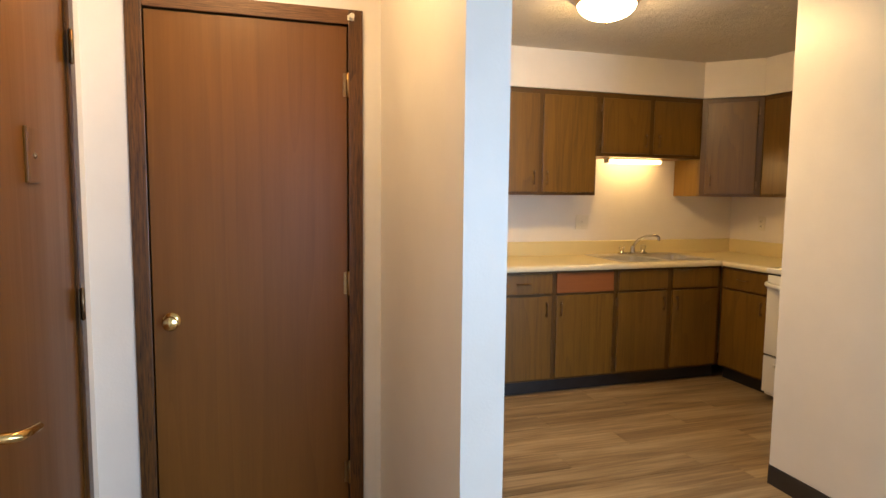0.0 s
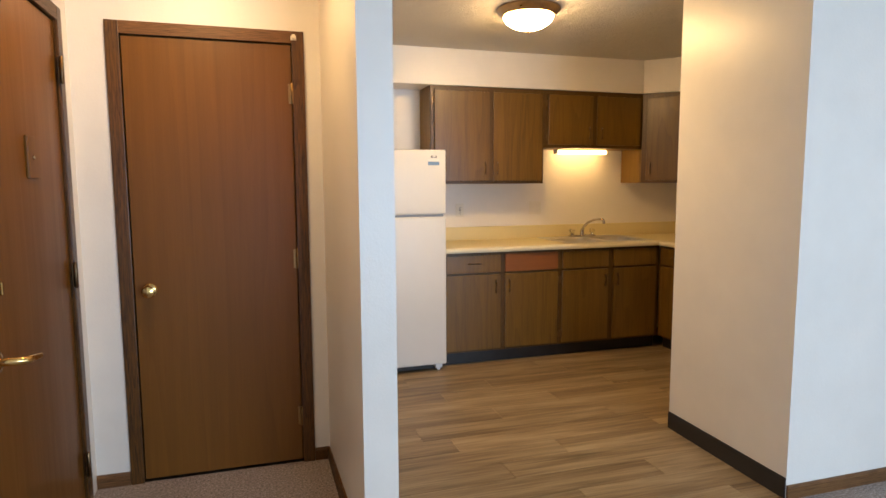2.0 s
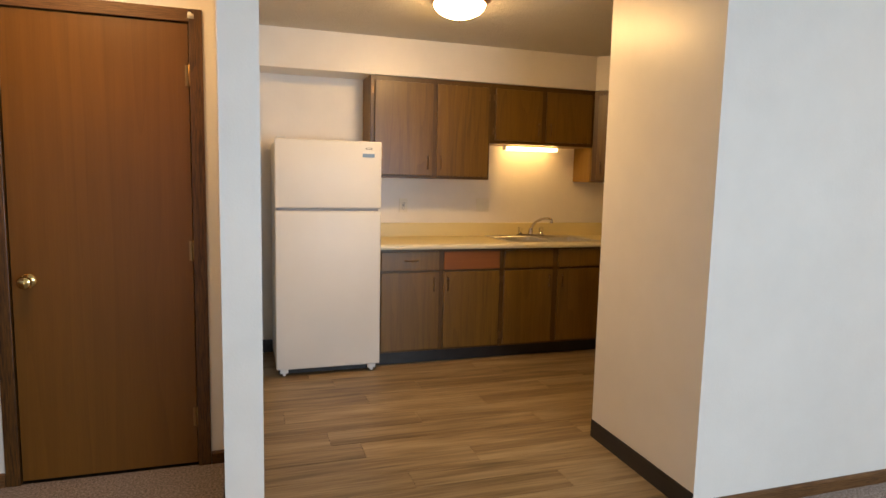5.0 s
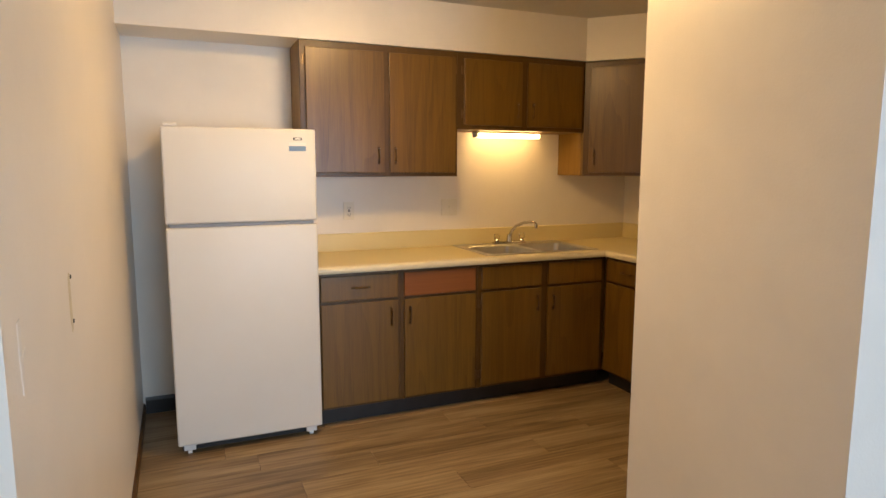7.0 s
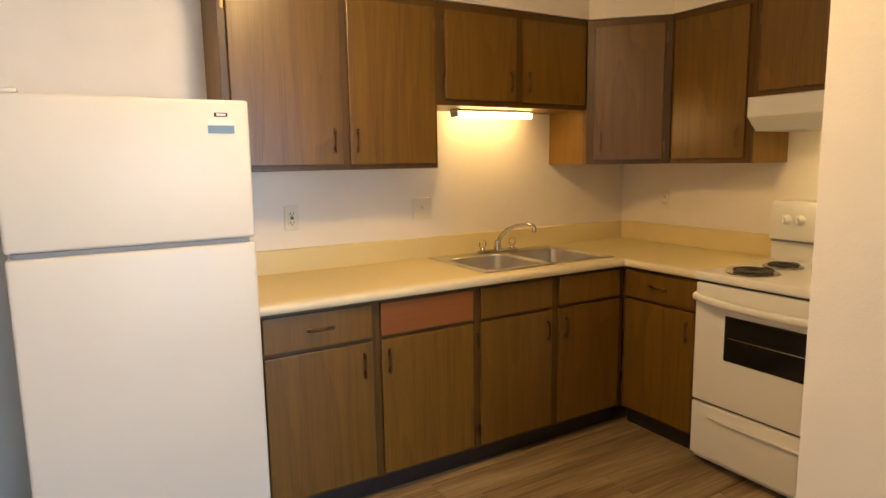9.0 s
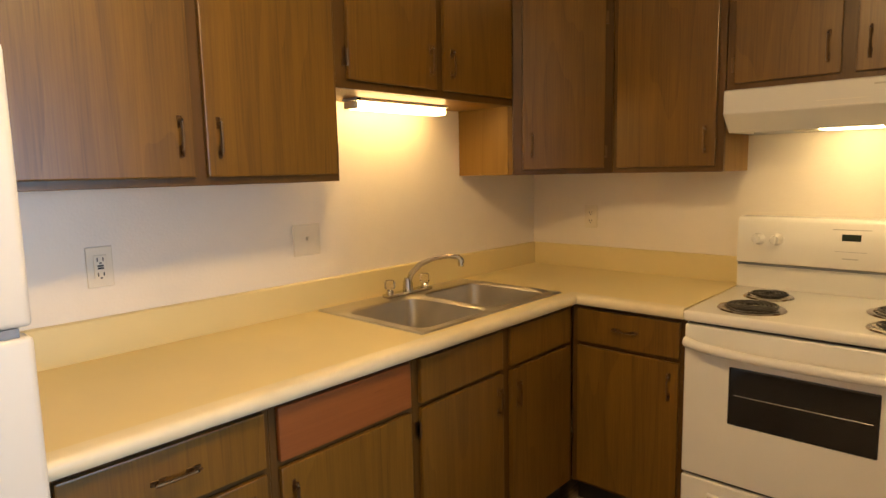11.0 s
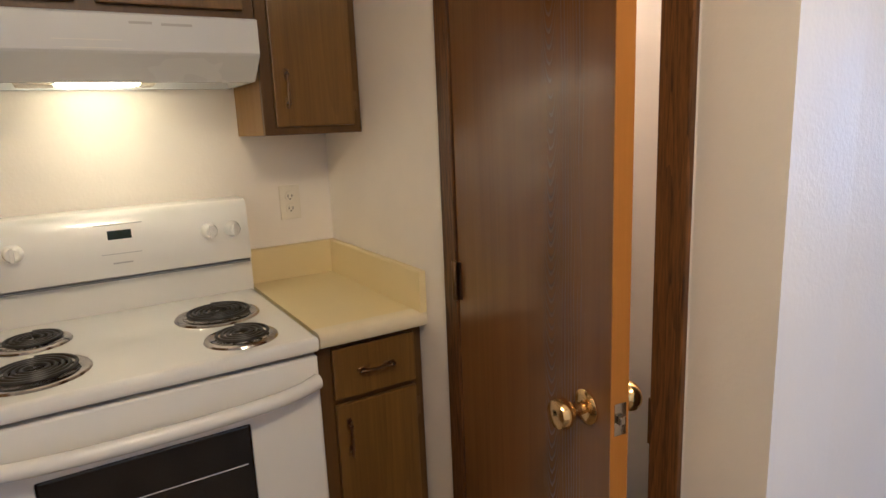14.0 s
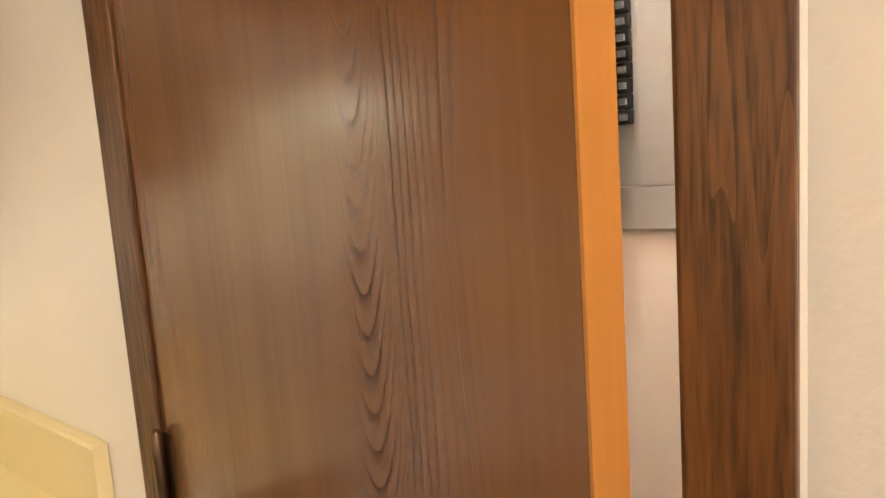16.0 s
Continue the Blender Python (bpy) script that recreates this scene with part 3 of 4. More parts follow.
bm = box(DW, DW + 0.0015, 0.006, 0.030, KZ - 0.028, KZ + 0.028, 0.0005, m=swing)
box(DW + 0.0015, DW + 0.010, 0.011, 0.024, KZ - 0.008, KZ + 0.008, 0.003, bm=bm, m=swing)
part("latch", bm, CHROME, utility_door, "steel latch plate in the door edge")
for hz in (0.24, 1.03, 1.83):
    hinge(utility_door, pose(HX, B_N + 0.020, hz, 0, 0, 180), BRONZE)


# ---- cabinets ----
def pull(parent, m):
    """An antique turned pull, long axis on local z, standing out along local -y."""
    pts, rad = [], []
    for i in range(25):
        z = -0.050 + 0.100 * i / 24
        pts.append((0, -0.017 - 0.004 * math.cos(z * 28), z))
        rad.append(0.0030 + 0.0014 * abs(math.sin(i * 0.95)) + (0.0014 if i in (3, 4, 20, 21) else 0))
    bm = tube(pts, 0.004, steps=8, m=m, radii=rad)
    for z in (-0.038, 0.038):
        tube([(0, 0.001, z), (0, -0.019, z)], 0.0032, bm, 8, m)
        box(-0.006, 0.006, -0.003, 0, z - 0.016, z + 0.016, 0.0015, bm, m, 1)
    part("handle", bm, BRONZE, parent, "antique bronze pull", True)


def cabinet(name, label, m, width, depth, z0, z1, fronts, group, toe=0.0, outline=None, frame_inset=0.0):
    """A face-frame cabinet. Local x runs along its front, y goes into it. fronts: kind, x0, x1, z0, z1, pull place, hinge side, material."""
    cab = thing(name, m, label, "cabinet", group)
    if outline:
        body = prism(outline, z0, z1)
    else:
        body = box(0.0, width, 0.02, depth, z0, z1, m=m)
    part("body", body, CAB_SIDE, cab, "golden oak veneer side")
    part("face_frame", box(0.0, width, 0.0, 0.0195, z0, z1, 0.0015, m=m, seg=1), CAB_FRAME, cab, "dark stained face frame")
    if toe:
        part("toe_kick", box(0.0, width, 0.055, 0.075, 0.0, z0 - 0.001, m=m), VINYL, cab, "black vinyl toe kick")
    for kind, x0, x1, a, b, hold, hing, mat in fronts:
        leaf = part(kind, box(x0, x1, -0.017, -0.001, a, b, 0.004, m=m, seg=2), mat, cab)
        if hold:
            px, pz, turn = hold
            pull(leaf, m @ Matrix.Translation((px, -0.017, pz)) @ Matrix.Rotation(radians(turn), 4, "Y"))
        if hing:
            hx = x0 - 0.006 if hing == "l" else x1 + 0.006
            for hz in (a + 0.07, b - 0.07):
                bm = box(hx - 0.010, hx + 0.010, -0.003, 0.0, hz - 0.026, hz + 0.026, m=m)
                lathe([(0, -0.027), (0.004, -0.027), (0.005, -0.02), (0.005, 0.02), (0.004, 0.027), (0, 0.027)], m @ Matrix.Translation((x0 if hing == "l" else x1, -0.009, hz)), 8, bm)
                part("hinge", bm, BRONZE, leaf, "small dark hinge")
    return cab


BZ0, BZ1, DZ0, DZ1, RZ0, RZ1 = 0.100, 0.868, 0.116, 0.697, 0.713, 0.851
FB = 3.945                                      # base face frames, sink wall
GB, GU = "base cabinets", "upper cabinets"
xa = 1.55
north = lambda x: pose(x, FB, 0)
cabinet("base_cabinet", "dark stained oak base cabinet with one drawer", north(xa), 0.474, N_WALL - FB, BZ0, BZ1,
        [("drawer_front", 0.018, 0.456, RZ0, RZ1, (0.240, 0.783, 90), "", CAB), ("door", 0.018, 0.456, DZ0, DZ1, (0.416, 0.605, 0), "l", CAB)], GB, 0.1)
cabinet("base_cabinet", "oak base cabinet with a reddish replaced drawer front", north(2.024), 0.488, N_WALL - FB, BZ0, BZ1,
        [("false_front", 0.020, 0.469, RZ0, RZ1, None, "", RED_OAK), ("door", 0.020, 0.469, DZ0, DZ1, (0.052, 0.605, 0), "r", CAB)], GB, 0.1)
cabinet("sink_cabinet", "dark stained oak sink cabinet with two doors", north(2.512), 0.928, 0.05, BZ0, BZ1,
        [("false_front", 0.023, 0.436, RZ0, RZ1, None, "", CAB), ("false_front", 0.484, 0.888, RZ0, RZ1, None, "", CAB),
         ("door", 0.023, 0.436, DZ0, DZ1, (0.404, 0.605, 0), "l", CAB), ("door", 0.484, 0.888, DZ0, DZ1, (0.518, 0.605, 0), "", CAB)], GB, 0.1)
east = lambda y, x=3.445: pose(x, y, 0, 0, 0, -90)
cabinet("base_cabinet", "dark stained oak corner base cabinet beside the range", east(FB - 0.002), FB - 0.002 - 3.480, 0.60, BZ0, BZ1,
        [("drawer_front", 0.030, 0.445, RZ0, RZ1, (0.235, 0.785, 90), "", CAB), ("door", 0.030, 0.445, DZ0, DZ1, (0.410, 0.605, 0), "", CAB)], GB, 0.1)
cabinet("base_cabinet", "narrow dark oak base cabinet beside the range", east(2.702), 0.300, 0.60, BZ0, BZ1,
        [("drawer_front", 0.036, 0.272, RZ0, RZ1, (0.154, 0.782, 90), "", CAB), ("door", 0.036, 0.272, DZ0, DZ1, (0.066, 0.605, 0), "r", CAB)], GB, 0.1)

UZ0, UZ1 = 1.385, 2.143
nu = lambda x: pose(x, UF_N, 0)
cabinet("upper_cabinet", "dark stained oak double-door upper cabinet", nu(1.54), 0.962, N_WALL - UF_N, UZ0, UZ1,
        [("door", 0.030, 0.485, UZ0 + 0.022, 2.105, (0.448, 1.51, 0), "l", CAB), ("door", 0.519, 0.944, UZ0 + 0.022, 2.105, (0.552, 1.51, 0), "r", CAB)], GU)
cabinet("short_upper_cabinet", "short dark oak cabinet above the sink", nu(2.502), DIAG - 2.502 - 0.002, N_WALL - UF_N, 1.676, UZ1,
        [("door", 0.042, 0.450, 1.702, 2.105, (0.415, 1.80, 0), "l", CAB), ("door", 0.492, 0.912, 1.702, 2.105, (0.528, 1.80, 0), "r", CAB)], GU)
dm = pose(DIAG, UF_N, 0, 0, 0, -45)
cabinet("corner_upper_cabinet", "dark oak diagonal corner upper cabinet", dm, 0.4313, 0.3, UZ0, UZ1,
        [("door", 0.040, 0.392, UZ0 + 0.022, 2.105, (0.078, 1.51, 0), "r", CAB)], GU,
        outline=[(DIAG, UF_N + 0.0285), (UF_E + 0.0285, 3.93), (E_WALL, 3.93), (E_WALL, N_WALL), (DIAG, N_WALL)])
eu = lambda y: pose(UF_E, y, 0, 0, 0, -90)
cabinet("upper_cabinet", "dark oak single-door upper cabinet beside the hood", eu(3.928), 0.456, E_WALL - UF_E, UZ0, UZ1,
        [("door", 0.024, 0.430, UZ0 + 0.022, 2.105, (0.392, 1.51, 0), "", CAB)], GU)
cabinet("short_upper_cabinet", "short dark oak cabinet above the range hood", eu(3.470), 0.778, E_WALL - UF_E, 1.684, UZ1,
        [("door", 0.030, 0.368, 1.708, 2.105, (0.330, 1.80, 0), "l", CAB), ("door", 0.410, 0.748, 1.708, 2.105, (0.448, 1.80, 0), "r", CAB)], GU)
cabinet("upper_cabinet", "narrow dark oak upper cabinet beside the hood", eu(2.690), 0.288, E_WALL - UF_E, UZ0, UZ1,
        [("door", 0.030, 0.262, UZ0 + 0.022, 2.105, (0.064, 1.51, 0), "r", CAB)], GU)

# ---- worktops ----
TOP, TF_N, TF_E = 0.908, 3.900, 3.400
SX0, SX1, SY0, SY1 = 2.59, 3.395, 3.972, 4.500  # sink rim
NOSE = [(0.05, TOP - 0.038), (0.006, TOP - 0.038), (0.001, TOP - 0.032), (0.0, TOP - 0.016), (0.004, TOP - 0.006), (0.013, TOP), (0.05, TOP)]


def worktop(name, label, nose, slabs, splash):
    top = thing(name, pose(nose[0][0], nose[0][1], TOP), label, "countertop")
    part("front_edge", sweep(nose, NOSE), COUNTER_EDGE_LIT, top, "rounded front edge", True)
    part("top", prism(slabs, TOP - 0.038, TOP), COUNTER, top)
    bm = sweep(splash, [(0, TOP - 0.001), (0, 1.016), (-0.004, 1.02), (-0.0195, 1.02), (-0.0195, TOP - 0.001)])
    part("backsplash", bm, COUNTER, top, "almond laminate upstand")
    return top


worktop("worktop", "almond yellow laminate corner worktop with rounded front edge", [(1.55, TF_N), (TF_E, TF_N), (TF_E, 3.478)],
        [(1.55, TF_N + 0.05), (2.99, TF_N + 0.05), (2.99, SY0 + 0.02), (SX0 + 0.02, SY0 + 0.02), (SX0 + 0.02, SY1 - 0.02), (SX1 - 0.02, SY1 - 0.02), (SX1 - 0.02, SY0 + 0.02),
         (2.9901, SY0 + 0.02), (2.9901, TF_N + 0.05), (TF_E + 0.05, TF_N + 0.05), (TF_E + 0.05, 3.478), (E_WALL - 0.001, 3.478), (E_WALL - 0.001, N_WALL - 0.001), (1.55, N_WALL - 0.001)],
        [(E_WALL - 0.020, 3.478), (E_WALL - 0.020, N_WALL - 0.020), (1.55, N_WALL - 0.020)])
worktop("worktop", "short almond laminate worktop beside the range", [(TF_E, 2.704), (TF_E, B_N + 0.0015)],
        [(TF_E + 0.05, B_N + 0.0015), (E_WALL - 0.001, B_N + 0.0015), (E_WALL - 0.001, 2.704), (TF_E + 0.05, 2.704)],
        [(TF_E + 0.002, B_N + 0.021), (E_WALL - 0.020, B_N + 0.021), (E_WALL - 0.020, 2.704)])

# ---- sink and tap ----
sink = thing("kitchen_sink", pose((SX0 + SX1) / 2, (SY0 + SY1) / 2, TOP), "double-bowl stainless steel drop-in sink", "sink")
BOWLS = ((SX0 + 0.034, 2.978, SY0 + 0.032, SY1 - 0.098), (3.006, SX1 - 0.034, SY0 + 0.032, SY1 - 0.098))
bm = bmesh.new()
R0, R1 = TOP + 0.0005, TOP + 0.0055


def rounded(x0, x1, y0, y1, r, steps=5):
    out = []
    for cx, cy, a0 in ((x1 - r, y1 - r, 0), (x0 + r, y1 - r, 90), (x0 + r, y0 + r, 180), (x1 - r, y0 + r, 270)):
        for i in range(steps + 1):
            a = radians(a0 + 90 * i / steps)
            out.append((cx + r * math.cos(a), cy + r * math.sin(a)))
    return out


def ring_faces(bm, lo, hi):
    for i in range(len(lo)):
        j = (i + 1) % len(lo)
        bm.faces.new((lo[i], lo[j], hi[j], hi[i]))


# rim: one plate per bowl, each with a rounded opening
xm = (BOWLS[0][1] + BOWLS[1][0]) / 2
for (bx0, bx1, by0, by1), (px0, px1) in zip(BOWLS, ((SX0, xm), (xm, SX1))):
    inner = rounded(bx0, bx1, by0, by1, 0.05)
    cx, cy = (bx0 + bx1) / 2, (by0 + by1) / 2
    outer = []
    for x, y in inner:
        dx, dy = x - cx, y - cy
        tx = ((px1 if dx > 0 else px0) - cx) / dx if abs(dx) > 1e-6 else 1e9
        ty = ((SY1 if dy > 0 else SY0) - cy) / dy if abs(dy) > 1e-6 else 1e9
        k = min(tx, ty)
        outer.append((cx + dx * k, cy + dy * k))
    corners = [(px1, SY1), (px0, SY1), (px0, SY0), (px1, SY0)]
    for q in range(4):
        i = q * 6 + 2
        outer[i] = outer[i + 1] = corners[q]
    vi = [bm.verts.new((x, y, R1)) for x, y in inner]
    vo = [bm.verts.new((x, y, R1)) for x, y in outer]
    for i in range(len(vi)):
        j = (i + 1) % len(vi)
        if outer[i] == outer[j]:
            bm.faces.new((vi[i], vi[j], vo[i]))
        else:
            bm.faces.new((vi[i], vi[j], vo[j], vo[i]))
    last = vi
    for inset, z, r in ((0.006, R1 - 0.006, 0.05), (0.012, R1 - 0.10, 0.05), (0.022, R1 - 0.150, 0.05), (0.05, R1 - 0.168, 0.045)):
        nxt = [bm.verts.new((x, y, z)) for x, y in rounded(bx0 + inset, bx1 - inset, by0 + inset, by1 - inset, r)]
        ring_faces(bm, last, nxt)
        last = nxt
    bm.faces.new(last)
part("basin", bm, STEEL, sink, "", True)
bm = sweep([(SX0, SY0), (SX1, SY0), (SX1, SY1), (SX0, SY1), (SX0, SY0 + 0.0001)], [(-0.003, R0), (-0.002, R1 - 0.001), (0.001, R1 + 0.0015), (0.006, R1 + 0.0012), (0.006, R0)])
part("rim", bm, STEEL, sink, "raised steel rim")
for bx0, bx1, by0, by1 in BOWLS:
    part("strainer", lathe([(0, 0.002), (0.025, 0.001), (0.030, 0.005), (0.042, 0.005), (0.044, 0.0)], pose((bx0 + bx1) / 2, (by0 + by1) / 2, R1 - 0.168), 20), CHROME, sink, "round drain strainer", True)

TX, TY, TZ = 2.998, 4.448, R1
tap = thing("kitchen_tap", pose(TX, TY, TZ), "chrome kitchen tap with swivel spout and clear knobs", "tap")
bm = box(TX - 0.125, TX + 0.125, TY - 0.022, TY + 0.022, TZ, TZ + 0.016, 0.007)
lathe([(0.022, 0.0), (0.020, 0.03), (0.015, 0.055), (0, 0.058)], pose(TX, TY, TZ + 0.01), 18, bm)
part("base", bm, CHROME, tap, "", True)
arc = [(0, 0, 0.045), (0.006, -0.016, 0.085), (0.020, -0.055, 0.125), (0.042, -0.115, 0.152), (0.062, -0.170, 0.162), (0.076, -0.208, 0.160), (0.080, -0.220, 0.150)]
part("spout", tube([(TX + a, TY + b, TZ + c) for a, b, c in arc], 0.010, radii=[0.012, 0.0115, 0.0105, 0.010, 0.0095, 0.0095, 0.010]), CHROME, tap, "", True)
part("aerator", lathe([(0, -0.026), (0.011, -0.026), (0.012, -0.006), (0.010, 0.004), (0, 0.005)], pose(TX + 0.080, TY - 0.220, TZ + 0.150), 14), CHROME, tap, "", True)
for dx in (-0.1, 0.1):
    stem = part("stem", lathe([(0.018, 0), (0.014, 0.012), (0.010, 0.020)], pose(TX + dx, TY, TZ + 0.014), 14), CHROME, tap, "", True)
    prof = [(0, 0.018), (0.014, 0.018), (0.021, 0.026), (0.022, 0.046), (0.017, 0.056), (0, 0.057)]
    part("knob", lathe(prof, pose(TX + dx, TY, TZ + 0.014), 10), CLEAR, stem, "clear fluted acrylic knob")


# ---- wall plates ----
def outlet(name, m, label, category, kind_of, mat=PLASTIC, wide=0.070):
    """A cover plate in the local xz plane, facing local -y."""
    th = thing(name, m, label, category)
    part("plate", box(-wide / 2, wide / 2, -0.006, 0.0, -0.0575, 0.0575, 0.003, m=m), mat, th)
    if kind_of == "duplex":
        for s in (-0.02, 0.02):
            face = part("socket", lathe([(0, 0.0085), (0.016, 0.0085), (0.0168, 0.006), (0.0168, 0.004)], m @ Matrix.Translation((0, 0, s)) @ Matrix.Rotation(radians(90), 4, "X"), 16), mat, th)
            bm = box(-0.008, -0.0055, -0.0092, -0.008, s - 0.004, s + 0.006, m=m)
            box(0.0055, 0.008, -0.0092, -0.008, s - 0.004, s + 0.005, bm=bm, m=m)
            box(-0.0025, 0.0025, -0.0092, -0.008, s - 0.011, s - 0.007, bm=bm, m=m)
            part("slots", bm, BLACK, face)
    elif kind_of == "gfci":
        face = part("socket", box(-0.017, 0.017, -0.010, -0.005, -0.034, 0.034, 0.002, m=m), mat, th)
        bm = bmesh.new()
        for s in (-0.021, 0.021):
            box(-0.009, -0.006, -0.0108, -0.0095, s - 0.005, s + 0.006, bm=bm, m=m)
            box(0.006, 0.009, -0.0108, -0.0095, s - 0.005, s + 0.006, bm=bm, m=m)
            box(-0.003, 0.003, -0.0108, -0.0095, s - 0.012, s - 0.008, bm=bm, m=m)
        box(-0.008, 0.008, -0.0115, -0.0095, -0.006, -0.001, bm=bm, m=m)
        box(-0.008, 0.008, -0.0115, -0.0095, 0.001, 0.006, bm=bm, m=m)
        part("slots", bm, BLACK, face)
    elif kind_of == "switch":
        part("toggle", box(-0.005, 0.005, -0.018, -0.005, -0.002, 0.012, 0.002, m=m), mat, th)
    for s in ((0,) if kind_of == "duplex" else (-0.045, 0.045)):
        part("screw", lathe([(0, 0.0075), (0.003, 0.007), (0.003, 0.005)], m @ Matrix.Translation((0, 0, s)) @ Matrix.Rotation(radians(90), 4, "X"), 8), mat, th)
    return th


GO = "wall outlets"
tagged(outlet("wall_outlet", pose(1.88, N_WALL, 1.163), "ivory ground-fault outlet above the worktop", "outlet", "gfci"), group=GO)
outlet("light_switch", pose(2.578, N_WALL, 1.172), "ivory two-gang plate with toggle switch", "switch", "switch", PLASTIC, 0.115)
tagged(outlet("wall_outlet", pose(E_WALL, 4.195, 1.167, 0, 0, -90), "ivory duplex outlet above the corner worktop", "outlet", "duplex"), group=GO)
tagged(outlet("wall_outlet", pose(E_WALL, 2.545, 1.162, 0, 0, -90), "ivory duplex outlet beside the range", "outlet", "duplex"), group=GO)
outlet("blank_plate", pose(3.725, S_FACE, 0.302), "white blank cover plate low on the living room wall", "cover plate", "blank", WHITE_PLASTIC)

outlet("light_switch", pose(ENT_X, 1.432, 1.082, 0, 0, 90), "white two-gang light switch plate beside the entry door", "switch", "switch", WHITE_PLASTIC, 0.115)


# marks where something was unscrewed from the partition, and smears of filler
def on_partition(y, z):
    """A place on the kitchen face of the partition; local x runs south along it, -y stands out of it."""
    x = P_SE + (W_WALL - P_SE) * (y - PART_S) / (N_WALL - PART_S)
    turn = math.degrees(math.atan2(W_WALL - P_SE, N_WALL - PART_S))
    return pose(x, y, z, 0, 0, 90 - turn)


def smear(points, widths, thick, m):
    """A flat ragged daub along (along, up) points of the wall."""
    own = bmesh.new()
    rows = []
    for i, ((u, v), w) in enumerate(zip(points, widths)):
        a, b = points[max(i - 1, 0)], points[min(i + 1, len(points) - 1)]
        d = Vector((b[0] - a[0], b[1] - a[1])).normalized()
        n = Vector((-d.y, d.x)) * w / 2
        rows.append([own.verts.new(p) for p in ((u + n.x, 0.0, v + n.y), (u + n.x * 0.7, -thick, v + n.y * 0.7), (u - n.x * 0.7, -thick, v - n.y * 0.7), (u - n.x, 0.0, v - n.y))])
    for p, q in zip(rows, rows[1:]):
        for k in range(4):
            own.faces.new((p[k], p[(k + 1) % 4], q[(k + 1) % 4], q[k]))
    own.faces.new(rows[0])
    own.faces.new(rows[-1])
    return merge(own, None, m)


m = on_partition(2.296, 1.136)
scar = thing("wall_scar", m, "old mounting mark with two screw holes", "wall mark")
part("ghost", smear([(-0.008, 0.062), (-0.013, 0.050), (-0.014, 0.0), (-0.012, -0.050), (-0.008, -0.066), (-0.016, -0.074)], [0.014, 0.030, 0.032, 0.034, 0.022, 0.008], 0.0009, m), SCUFF, scar, "yellowed unpainted patch")
for u, v in ((0.004, 0.052), (0.002, -0.052)):
    part("screw_hole", lathe([(0, 0), (0.0055, 0), (0.0045, 0.0022), (0, 0.0022)], m @ pose(u, -0.0006, v, 90), 9), BLACK, scar)
m = on_partition(1.785, 1.148)
patch = thing("filler_patch", m, "smeared white filler patch on the partition", "wall mark", "filler smears")
bm = smear([(0.0, 0.056), (0.002, 0.046), (-0.002, 0.0), (0.003, -0.036), (-0.001, -0.064)], [0.018, 0.026, 0.020, 0.022, 0.006], 0.0012, m)
merge(smear([(0.006, -0.012), (0.022, -0.002), (0.034, 0.004)], [0.010, 0.009, 0.003], 0.0011, m), bm)
part("smear", bm, FILLER, patch)
m = on_partition(2.462, 0.444)
patch = thing("filler_patch", m, "curved pale rub mark low on the partition", "wall mark", "filler smears")
part("smear", smear([(0.036, 0.046), (0.014, 0.034), (-0.004, 0.010), (-0.016, -0.020), (-0.030, -0.048)], [0.006, 0.014, 0.017, 0.014, 0.005], 0.0010, m), FILLER, patch)

# ---- refrigerator ----
FX0, FX1, FY = 0.828, 1.549, 3.865
fridge = thing("refrigerator", pose(FX0, FY, 0), "white top-freezer refrigerator with pebbled doors", "refrigerator")
part("cabinet_body", box(FX0 + 0.004, FX1 - 0.004, FY + 0.066, FY + 0.63, 0.045, 1.612, 0.008), FRIDGE, fridge)
part("gasket", box(FX0 + 0.012, FX1 - 0.012, FY + 0.052, FY + 0.068, 0.10, 1.612), GREY, fridge, "grey door seal")
fz = part("freezer_door", box(FX0, FX1, FY, FY + 0.053, 1.166, 1.630, 0.012, seg=3), FRIDGE, fridge, "", True)
lower = part("lower_door", box(FX0, FX1, FY, FY + 0.053, 0.052, 1.150, 0.012, seg=3), FRIDGE, fridge, "", True)
part("handle_trim", box(FX0 + 0.02, FX1 - 0.02, FY + 0.004, FY + 0.05, 1.1505, 1.1655), GREY, fridge, "blue-grey strip between the doors")
part("hinge_cap", box(FX0 + 0.012, FX0 + 0.075, FY + 0.012, FY + 0.085, 1.6305, 1.645, 0.005), FRIDGE, fridge)
part("badge", box(FX1 - 0.112, FX1 - 0.070, FY - 0.003, FY + 0.001, 1.574, 1.587, 0.001), BLACK, fz, "small dark oval badge")
part("badge_face", box(FX1 - 0.106, FX1 - 0.076, FY - 0.004, FY - 0.0031, 1.577, 1.584), WHITE_PLASTIC, fz)
part("tag", box(FX1 - 0.134, FX1 - 0.050, FY - 0.0025, FY + 0.001, 1.520, 1.545, 0.0008), BLUE_TAG, fz, "blue-grey sticker below the badge")
part("tag", box(FX1 - 0.134, FX1 - 0.050, FY - 0.0022, FY + 0.001, 1.5455, 1.562, 0.0006), WHITE_PLASTIC, fz, "pale sticker with faint print")
part("grille", box(FX0 + 0.02, FX1 - 0.02, FY + 0.05, FY + 0.064, 0.012, 0.072), BLACK, fridge, "dark base grille")
for xk in (FX0 + 0.055, FX1 - 0.055):
    bm = box(xk - 0.028, xk + 0.028, FY + 0.020, FY + 0.048, 0.020, 0.0505, 0.004)
    tube([(xk - 0.010, FY + 0.034, 0.011), (xk + 0.010, FY + 0.034, 0.011)], 0.011, bm, 14)
    part("roller_foot", bm, WHITE_PLASTIC, fridge)

